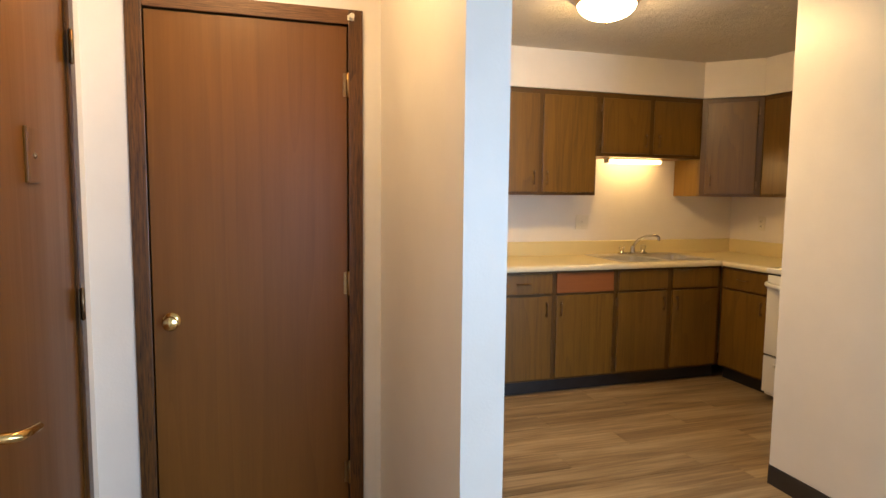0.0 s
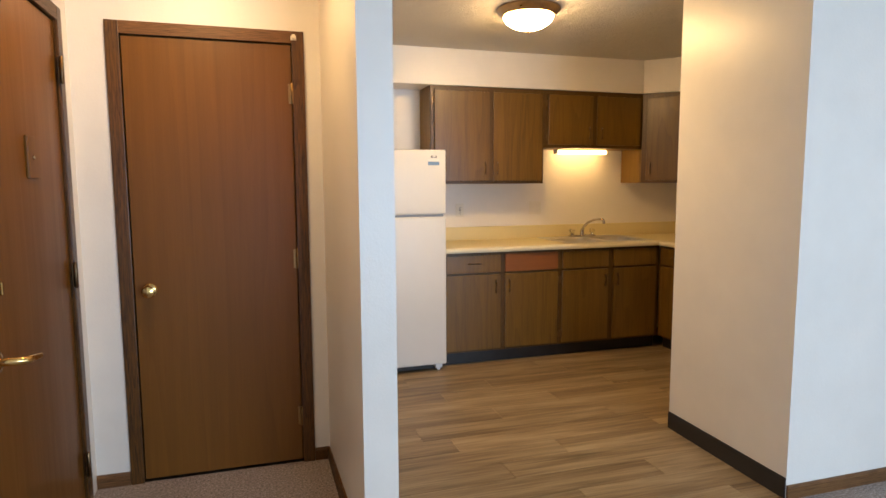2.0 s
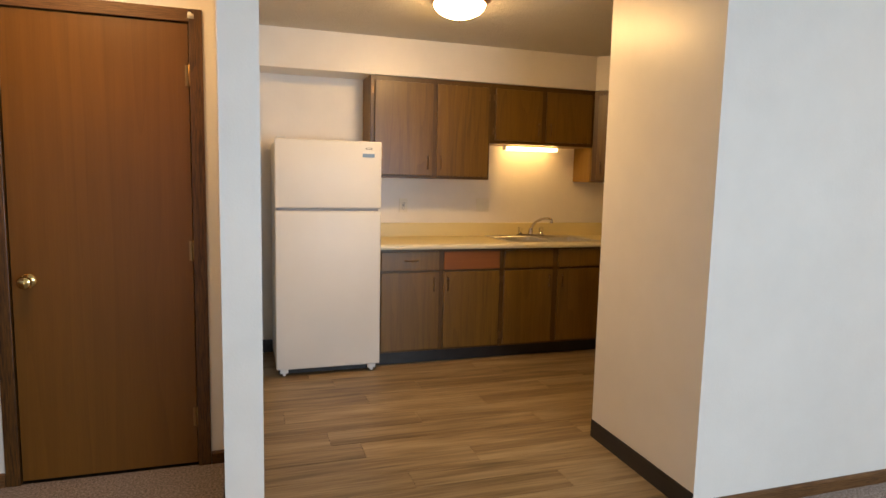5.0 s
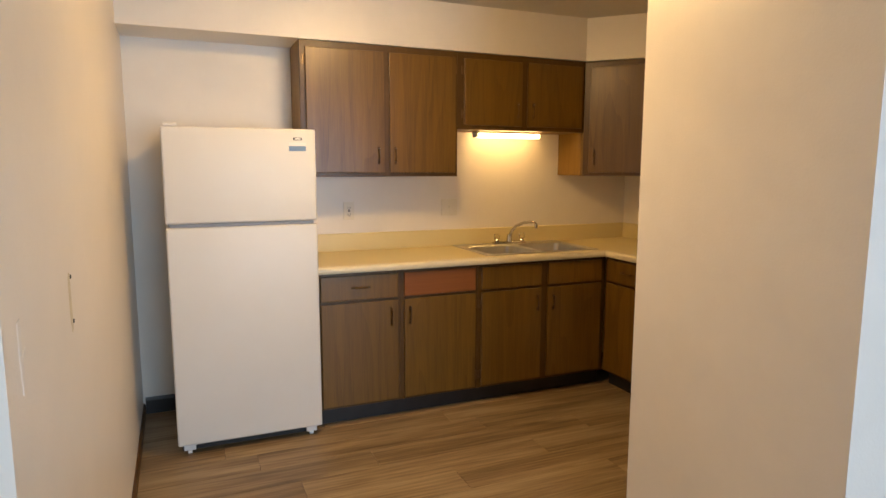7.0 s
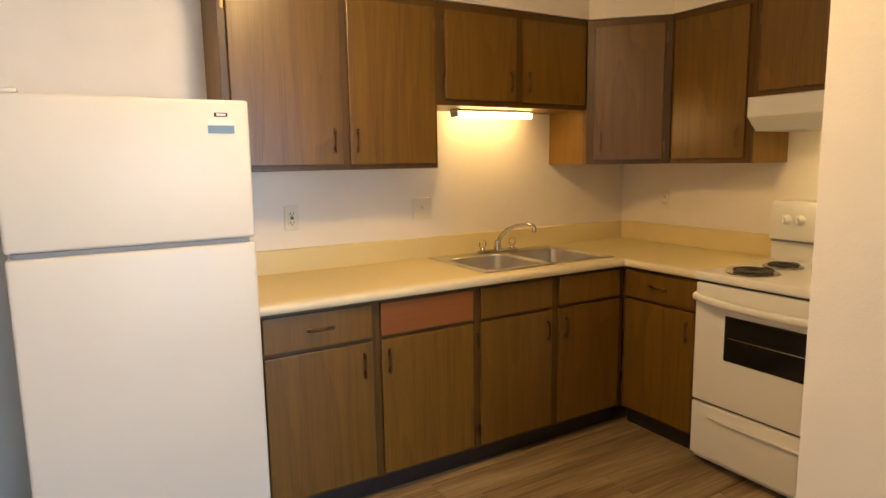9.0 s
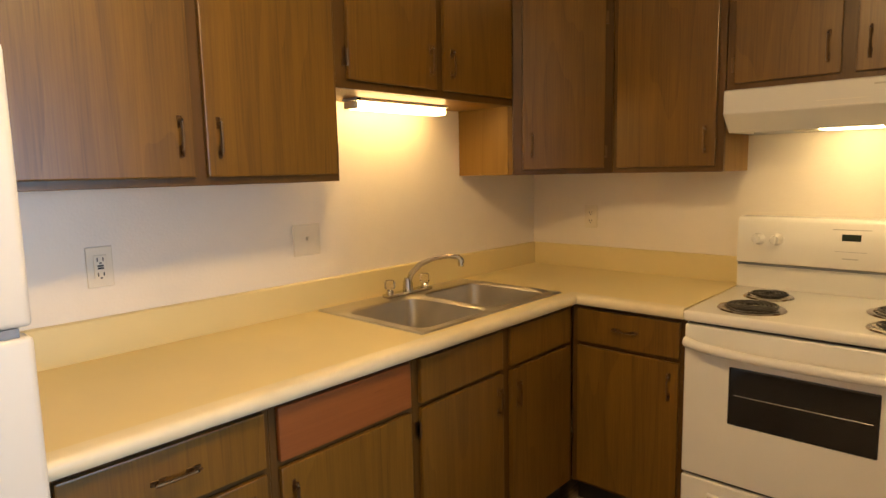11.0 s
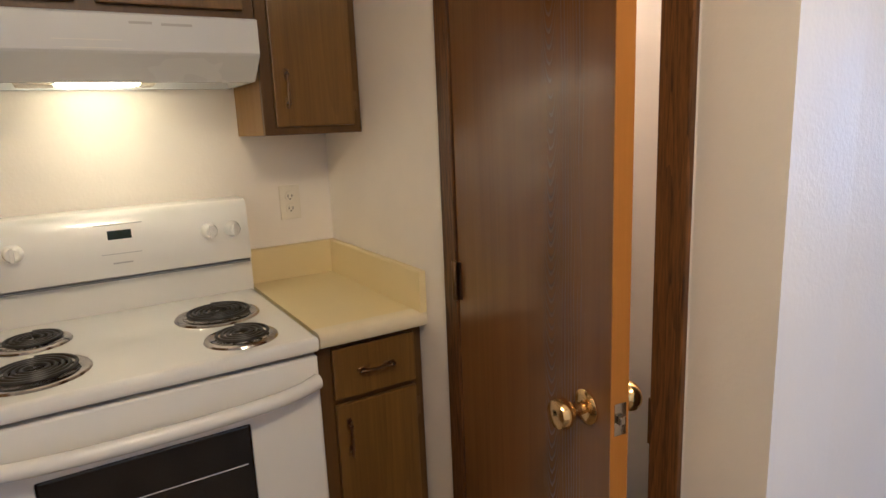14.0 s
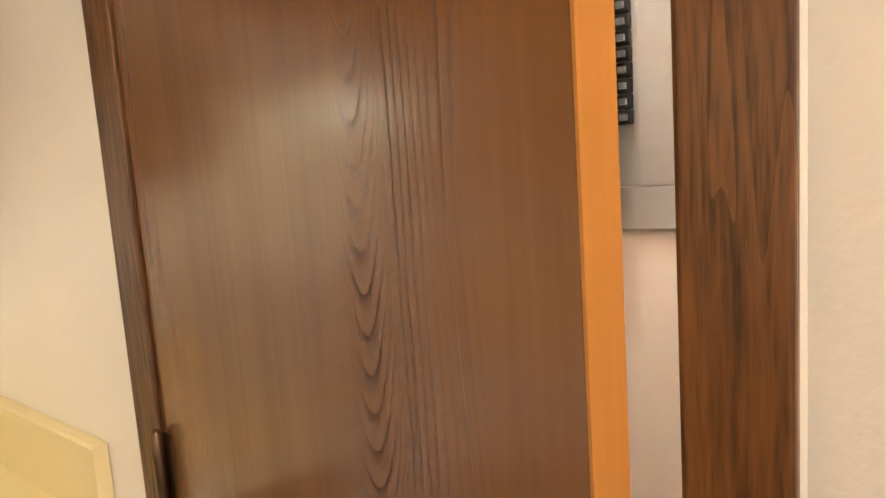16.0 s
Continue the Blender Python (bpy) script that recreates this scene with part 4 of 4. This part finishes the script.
# ---- range ----
SY_A, SY_B, SF = 2.712, 3.470, 3.392
rng = thing("electric_range", pose(SF, (SY_A + SY_B) / 2, 0), "white freestanding electric coil range", "stove")
part("body", box(SF + 0.032, E_WALL - 0.03, SY_A + 0.003, SY_B - 0.003, 0.03, 0.872), ENAMEL, rng)
part("seam", box(SF + 0.022, SF + 0.034, SY_A + 0.010, SY_B - 0.010, 0.05, 0.868), BLACK, rng, "black shadow gap")
bm = box(SF - 0.016, E_WALL - 0.06, SY_A, SY_B, 0.874, 0.912, 0.013, seg=3)
part("cooktop", bm, ENAMEL, rng, "", True)
door = part("oven_door", box(SF, SF + 0.030, SY_A + 0.004, SY_B - 0.004, 0.318, 0.862, 0.008, seg=3), ENAMEL, rng, "", True)
wm = box(SF - 0.0025, SF + 0.004, 2.890, 3.314, 0.535, 0.736, 0.006)
glass = part("oven_window", wm, OVEN_GLASS, door, "black glass oven window")
part("rack_line", tube([(SF - 0.0032, 2.905, 0.640), (SF - 0.0032, 3.295, 0.640)], 0.0016, steps=6), CHROME, door, "oven rack seen in the window")
bar = []
for i in range(17):
    u = i / 16
    bar.append((SF - 0.010 - 0.040 * (1 - (2 * u - 1) ** 6), SY_A + 0.012 + u * (SY_B - SY_A - 0.024), 0.800 - 0.010 * math.sin(math.pi * u)))
own = tube(bar, 0.014, steps=12, radii=[0.016] + [0.0145] * 15 + [0.016])
own.transform(Matrix.Translation((0, 0, 0.800)) @ Matrix.Diagonal((1, 1, 1.25, 1)) @ Matrix.Translation((0, 0, -0.800)))
part("handle", own, ENAMEL, door, "white moulded bar handle", True)
for i in range(6):
    ys = SY_A + 0.10 + i * 0.098
    part("vent_slot", box(SF - 0.0012, SF + 0.004, ys, ys + 0.066, 0.780, 0.784), BLACK, door, "black vent slot")
drawer = part("storage_drawer", box(SF, SF + 0.030, SY_A + 0.004, SY_B - 0.004, 0.055, 0.306, 0.008, seg=3), ENAMEL, rng, "", True)
bm = bmesh.new()
tube([(SF - 0.004, SY_A + 0.10, 0.258), (SF - 0.007, SY_A + 0.16, 0.252), (SF - 0.007, SY_B - 0.16, 0.252), (SF - 0.004, SY_B - 0.10, 0.258)], 0.009, bm, 10)
part("drawer_grip", bm, ENAMEL, drawer, "moulded drawer grip", True)
for yk in (SY_A + 0.06, SY_B - 0.06):
    part("foot", lathe([(0, 0), (0.018, 0), (0.018, 0.03), (0, 0.03)], pose(SF + 0.09, yk, 0), 12), BLACK, rng)
# backguard with a leaning control panel over a recessed neck
bm = bmesh.new()
own = prism([(3.955, SY_A + 0.002), (E_WALL - 0.012, SY_A + 0.002), (E_WALL - 0.012, SY_B - 0.002), (3.955, SY_B - 0.002)], 0.905, 1.02)
part("neck", own, ENAMEL, rng)
own = bmesh.new()
prof = [(3.938, 1.012), (3.925, 1.018), (3.921, 1.03), (3.930, 1.183), (3.940, 1.196), (3.955, 1.200), (E_WALL - 0.010, 1.200), (E_WALL - 0.010, 1.012)]
ends = [[own.verts.new((x, y, z)) for x, z in prof] for y in (SY_A + 0.008, SY_B - 0.008)]
ring_faces(own, *ends)
own.faces.new(ends[0])
own.faces.new(ends[1])
part("panel_gap", box(3.930, 3.956, SY_A + 0.010, SY_B - 0.010, 1.006, 1.0115), GREY, rng, "dark gap under the control panel")
guard = part("control_panel", own, ENAMEL, rng, "", True)
gx = lambda z: 3.921 + (z - 1.03) * 0.059
for yk in (3.383, 3.318, 2.834, 2.768):
    m = pose(gx(1.115), yk, 1.115, 0, -87, 0)
    kn = part("knob", lathe([(0, 0), (0.024, 0), (0.0235, 0.004), (0.0205, 0.011), (0.0175, 0.034), (0.0145, 0.038), (0, 0.038)], m, 20), ENAMEL, guard, "white control knob", True)
    part("grip", box(-0.0185, 0.0185, -0.005, 0.005, 0.030, 0.047, 0.002, m=m), ENAMEL, kn)
part("clock", box(gx(1.135) - 0.002, gx(1.135) + 0.004, 3.040, 3.100, 1.122, 1.147, 0.001), LCD, guard, "small dark clock display")
# shade of the panel's recess line, painted as a thin grey strip
part("print_line", box(gx(1.165) - 0.0006, gx(1.165) + 0.003, 3.010, 3.130, 1.162, 1.165), PRINT_SHADE_GREY, guard, "grey line painted as shade of the panel recess")
part("print_line", box(gx(1.082) - 0.0006, gx(1.082) + 0.003, 3.020, 3.120, 1.081, 1.083), PRINT_SHADE_GREY, guard)
part("print_line", box(gx(1.055) - 0.0006, gx(1.055) + 0.003, 3.045, 3.095, 1.054, 1.058), PRINT_SHADE_GREY, guard)


def burner(x, y, r):
    m = pose(x, y, 0.912)
    bu = thing("coil_burner", m, "black electric coil burner in a chrome drip pan", "burner", "stove burners")
    part("drip_pan", lathe([(0, -0.0005), (r * 0.5, 0.0), (r * 0.92, 0.004), (r * 1.0, 0.0075), (r * 1.13, 0.0055), (r * 1.17, 0.0008)], m, 40), PAN, bu, "chrome drip pan", True)
    pts, turns = [], 5 if r > 0.085 else 4
    for i in range(turns * 28 + 1):
        a = i / 28 * 2 * math.pi
        rr = r * (0.20 + 0.70 * i / (turns * 28))
        pts.append((x + rr * math.cos(a), y + rr * math.sin(a), 0.9255))
    part("coil", tube(pts, 0.0042, steps=6), COIL, bu, "flat black heating coil", True)
    bm = bmesh.new()
    for k in range(3):
        a = radians(90 + 120 * k)
        tube([(x, y, 0.919), (x + r * 0.95 * math.cos(a), y + r * 0.95 * math.sin(a), 0.919)], 0.0022, bm, 6)
    part("support", bm, PAN, bu)
    return bu


burner(3.530, 3.290, 0.094)
burner(3.775, 3.300, 0.074)
burner(3.720, 2.875, 0.094)
burner(3.490, 2.868, 0.074)

# ---- range hood ----
HY0, HY1, HF = 2.700, 3.460, 3.690
hood = thing("range_hood", pose(HF, (HY0 + HY1) / 2, 1.53), "white under-cabinet range hood with lamp on", "range hood")
own = bmesh.new()
prof = [(HF + 0.072, 1.530), (HF + 0.004, 1.590), (HF, 1.596), (HF, 1.677), (HF + 0.006, 1.682), (E_WALL - 0.001, 1.682), (E_WALL - 0.001, 1.530), (E_WALL - 0.02, 1.530), (E_WALL - 0.02, 1.66), (HF + 0.09, 1.66), (HF + 0.086, 1.530)]
ends = [[own.verts.new((x, y, z)) for x, z in prof] for y in (HY0, HY1)]
ring_faces(own, *ends)
own.faces.new(ends[0])
own.faces.new(ends[1])
part("shell", own, HOOD_PAINT, hood)
for ya, yb in ((HY0 + 0.002, HY0 + 0.012), (HY1 - 0.012, HY1 - 0.002)):
    part("side_panel", box(HF + 0.088, E_WALL - 0.021, ya, yb, 1.530, 1.659), ENAMEL, hood)
part("filter", box(HF + 0.12, E_WALL - 0.03, HY0 + 0.02, HY1 - 0.02, 1.600, 1.612), STEEL, hood, "grey mesh grease filter")
for ya, yb, za in ((2.86, 2.93, 1.655), (2.95, 3.00, 1.657)):
    part("print_mark", box(HF - 0.0006, HF + 0.002, ya, yb, za, za + 0.006), PRINT_SHADE_GREY, hood)
for ya, yb, za in ((3.02, 3.16, 1.618), (3.00, 3.14, 1.600)):
    part("pressed_line", box(HF - 0.0010, HF + 0.002, ya, yb, za, za + 0.0022), ENAMEL, hood)
lens = part("lamp_lens", box(HF + 0.105, HF + 0.205, 2.985, 3.165, 1.5265, 1.556, 0.006), glow("hood_lamp_glow", (1.0, 0.75, 0.36), HOOD_LAMP), hood, "lit hood lamp lens")
part("lamp_holder", box(HF + 0.10, HF + 0.205, 2.945, 2.981, 1.5255, 1.600, 0.004), PLASTIC, hood)
part("lamp_holder", box(HF + 0.10, HF + 0.205, 3.169, 3.250, 1.5255, 1.600, 0.004), PLASTIC, hood)

# ---- lamps ----
under = thing("under_cabinet_light", pose(2.73, 4.40, 1.65), "lit slim fluorescent light under the short cabinet", "light")
part("housing", box(2.712, 3.205, 4.392, 4.470, 1.6655, 1.6755, 0.002), WHITE_PLASTIC, under)
part("end_cap", box(2.712, 2.726, 4.398, 4.462, 1.637, 1.665, 0.004), WHITE_PLASTIC, under)
part("diffuser", box(2.7265, 3.200, 4.398, 4.462, 1.637, 1.665, 0.010, seg=3), glow("fluorescent_glow", (1.0, 0.66, 0.26), UNDER_LAMP), under, "glowing ribbed diffuser")
part("switch", box(2.716, 2.730, 4.386, 4.3915, 1.667, 1.674), BLACK, under)


def ceiling_lamp(x, y, strength, name):
    m = pose(x, y, CEIL)
    la = thing("ceiling_lamp", m, "bronze-rimmed alabaster bowl lamp flush on the ceiling", "ceiling light", "ceiling lamps")
    part("rim", lathe([(0.0, 0.0), (0.185, 0.0), (0.190, -0.010), (0.182, -0.022), (0.172, -0.028), (0.160, -0.046), (0.148, -0.048), (0.146, -0.036)], m, 40), LAMP_RIM, la, "stepped bronze rim", True)
    bowl = [(0.150, -0.040)]
    for i in range(1, 11):
        a = radians(9 * i)
        bowl.append((0.150 * math.cos(a), -0.040 - 0.085 * math.sin(a)))
    part("bowl", lathe(bowl[:-1] + [(0, -0.125)], m, 40), glow(name, WARM, strength), la, "glowing alabaster glass bowl", True)
    part("finial", lathe([(0.012, -0.122), (0.012, -0.128), (0.005, -0.131), (0.008, -0.138), (0.004, -0.146), (0, -0.147)], m, 14), LAMP_RIM, la, "", True)
    return la


ceiling_lamp(1.815, 3.06, KITCHEN_LAMP, "kitchen_lamp_glow")
ceiling_lamp(0.0, 1.98, ENTRY_LAMP, "entry_lamp_glow")
ceiling_lamp(5.25, 0.95, ENTRY_LAMP, "hall_lamp_glow")

# ---- utility closet ----
bulb = thing("closet_lamp", pose(2.95, 2.02, CEIL), "bare bulb in a white porcelain ceiling holder", "ceiling light")
part("holder", lathe([(0, 0), (0.055, 0), (0.055, -0.012), (0.03, -0.03), (0.022, -0.045), (0, -0.045)], pose(2.95, 2.02, CEIL), 20), WHITE_PLASTIC, bulb, "", True)
part("bulb", lathe([(0.014, -0.046), (0.016, -0.06), (0.029, -0.085), (0.030, -0.10), (0.022, -0.118), (0, -0.126)], pose(2.95, 2.02, CEIL), 20), glow("closet_bulb_glow", (1.0, 0.70, 0.40), CLOSET_LAMP), bulb, "lit frosted bulb", True)
structure("utility_floor", box(B_W + 0.1, E_WALL, S_FACE + 0.1, B_N - 0.1, -0.011, 0.0), SUBFLOOR, "bare closet floor", "floor")
base_run("baseboard_closet", [(E_WALL, S_FACE + 0.1), (B_W + 0.1, S_FACE + 0.1)][::-1], VINYL, "black base inside the utility closet", 0.10, 0.006)
heater = thing("water_heater", pose(3.70, 2.00, 0), "white cylindrical water heater with yellow label", "water heater")
part("tank", lathe([(0, 0.03), (0.225, 0.03), (0.23, 0.04), (0.23, 1.110), (0.222, 1.120), (0, 1.120)], pose(3.70, 2.00, 0), 48), TANK, heater, "", True)
part("top_band", lathe([(0, 1.121), (0.233, 1.121), (0.233, 1.145), (0.20, 1.16), (0, 1.165)], pose(3.70, 2.00, 0), 48), GREY, heater, "dark grey top cap", True)
part("foot_ring", lathe([(0, 0), (0.21, 0), (0.21, 0.029), (0, 0.029)], pose(3.70, 2.00, 0), 32), BLACK, heater)


def band(z0, z1, a0, a1, r=0.2315):
    bm = bmesh.new()
    n = 8
    cols = []
    for i in range(n + 1):
        a = radians(a0 + (a1 - a0) * i / n)
        cols.append([bm.verts.new((3.70 + rr * math.cos(a), 2.00 + rr * math.sin(a), z)) for rr, z in ((r - 0.002, z0), (r, z0), (r, z1), (r - 0.002, z1))])
    for p, q in zip(cols, cols[1:]):
        for k in range(4):
            j = (k + 1) % 4
            bm.faces.new((p[k], p[j], q[j], q[k]))
    bm.faces.new(cols[0])
    bm.faces.new(cols[-1])
    return bm


lab = part("label", band(0.70, 0.88, 176, 206), YELLOW, heater, "yellow energy label")
for z in (0.855, 0.825, 0.79, 0.76, 0.73):
    part("print_bar", band(z, z + 0.006, 179, 203, 0.2322), BLACK, lab)
for z in (0.36, 0.33, 0.30):
    part("red_mark", band(z, z + 0.012, 190, 199, 0.2318), RED, heater, "red printed mark")
for dx in (-0.1, 0.1):
    part("pipe", tube([(3.70 + dx, 2.0, 1.15), (3.70 + dx, 2.0, CEIL - 0.002)], 0.011), BRASS, heater, "copper water pipe", True)
bd = thing("backing_board", pose(3.45, S_FACE + 0.1, 0), "white painted board fixed to the closet wall", "board")
part("board", box(3.335, 4.04, S_FACE + 0.1, S_FACE + 0.118, 0.10, 1.425, 0.005), FILLER, bd)

PY = S_FACE + 0.1
bp = thing("breaker_panel", pose(2.99, PY, 1.24), "grey electrical breaker panel with its door ajar", "breaker panel")
for xa, xb, za, zb in ((2.80, 3.175, 1.231, 1.302), (2.80, 2.912, 1.302, 1.80), (3.085, 3.175, 1.302, 1.80), (2.80, 3.175, 1.80, 1.90)):
    part("cover_rail", box(xa, xb, PY, PY + 0.012, za, zb, 0.002), PANEL_GREY, bp, "grey steel cover")
part("dead_front", box(2.913, 3.084, PY, PY + 0.005, 1.303, 1.799), PANEL_GREY, bp)
for i in range(14):
    z = 1.406 + i * 0.0255
    br = part("breaker", box(2.921, 2.951, PY + 0.005, PY + 0.016, z, z + 0.023, 0.0015, seg=1), BLACK, bp, "black breaker")
    part("toggle", box(2.928, 2.940, PY + 0.016, PY + 0.024, z + 0.006, z + 0.016), GREY, br)
pm = Matrix.Translation((3.085, PY + 0.014, 0)) @ Matrix.Rotation(radians(180 - 17), 4, "Z")
lid = part("door", box(0.0, 0.163, -0.004, 0.0, 1.305, 1.795, 0.001, m=pm), PANEL_CREAM, bp, "cream panel door")
part("latch", box(0.118, 0.161, -0.012, -0.0045, 1.489, 1.516, 0.002, m=pm), BLACK, lid)
part("screw", lathe([(0, 0), (0.005, 0), (0.004, 0.003), (0, 0.003)], pose(2.83, PY + 0.012, 1.33, -90), 10), CHROME, bp)

# ---- kitchen planks ----
kitchen = tagged(part("plank_floor", box(W_WALL, E_WALL, S_FACE + 0.001, N_WALL, -0.0115, -0.004), SUBFLOOR), "grey-brown wood-look laminate plank floor", "floor", kind="structure")
PW, PL = 0.178, 1.22
meshes = {}


def plank_mesh(length, width):
    key = (round(length, 3), round(width, 3))
    if key not in meshes:
        bm = box(0, length - 0.0016, 0, width - 0.0016, -0.004, 0.0, 0.0012, seg=1)
        me = bpy.data.meshes.new("plank")
        bm.to_mesh(me)
        bm.free()
        me.materials.append(LAMINATE)
        meshes[key] = me
    return meshes[key]


rows = int(math.ceil((N_WALL - S_FACE) / PW))
for r in range(rows):
    y = S_FACE + 0.002 + r * PW
    wid = min(PW, N_WALL - y)
    x = W_WALL
    first = (0.41, 0.95, 0.20, 0.72, 1.10, 0.56)[r % 6]
    while x < E_WALL - 0.02:
        ln = min(first if x == W_WALL else PL, E_WALL - x)
        ob = new("plank", plank_mesh(ln, wid))
        ob.parent = kitchen
        ob.location = (x, y, 0.0)
        x += ln
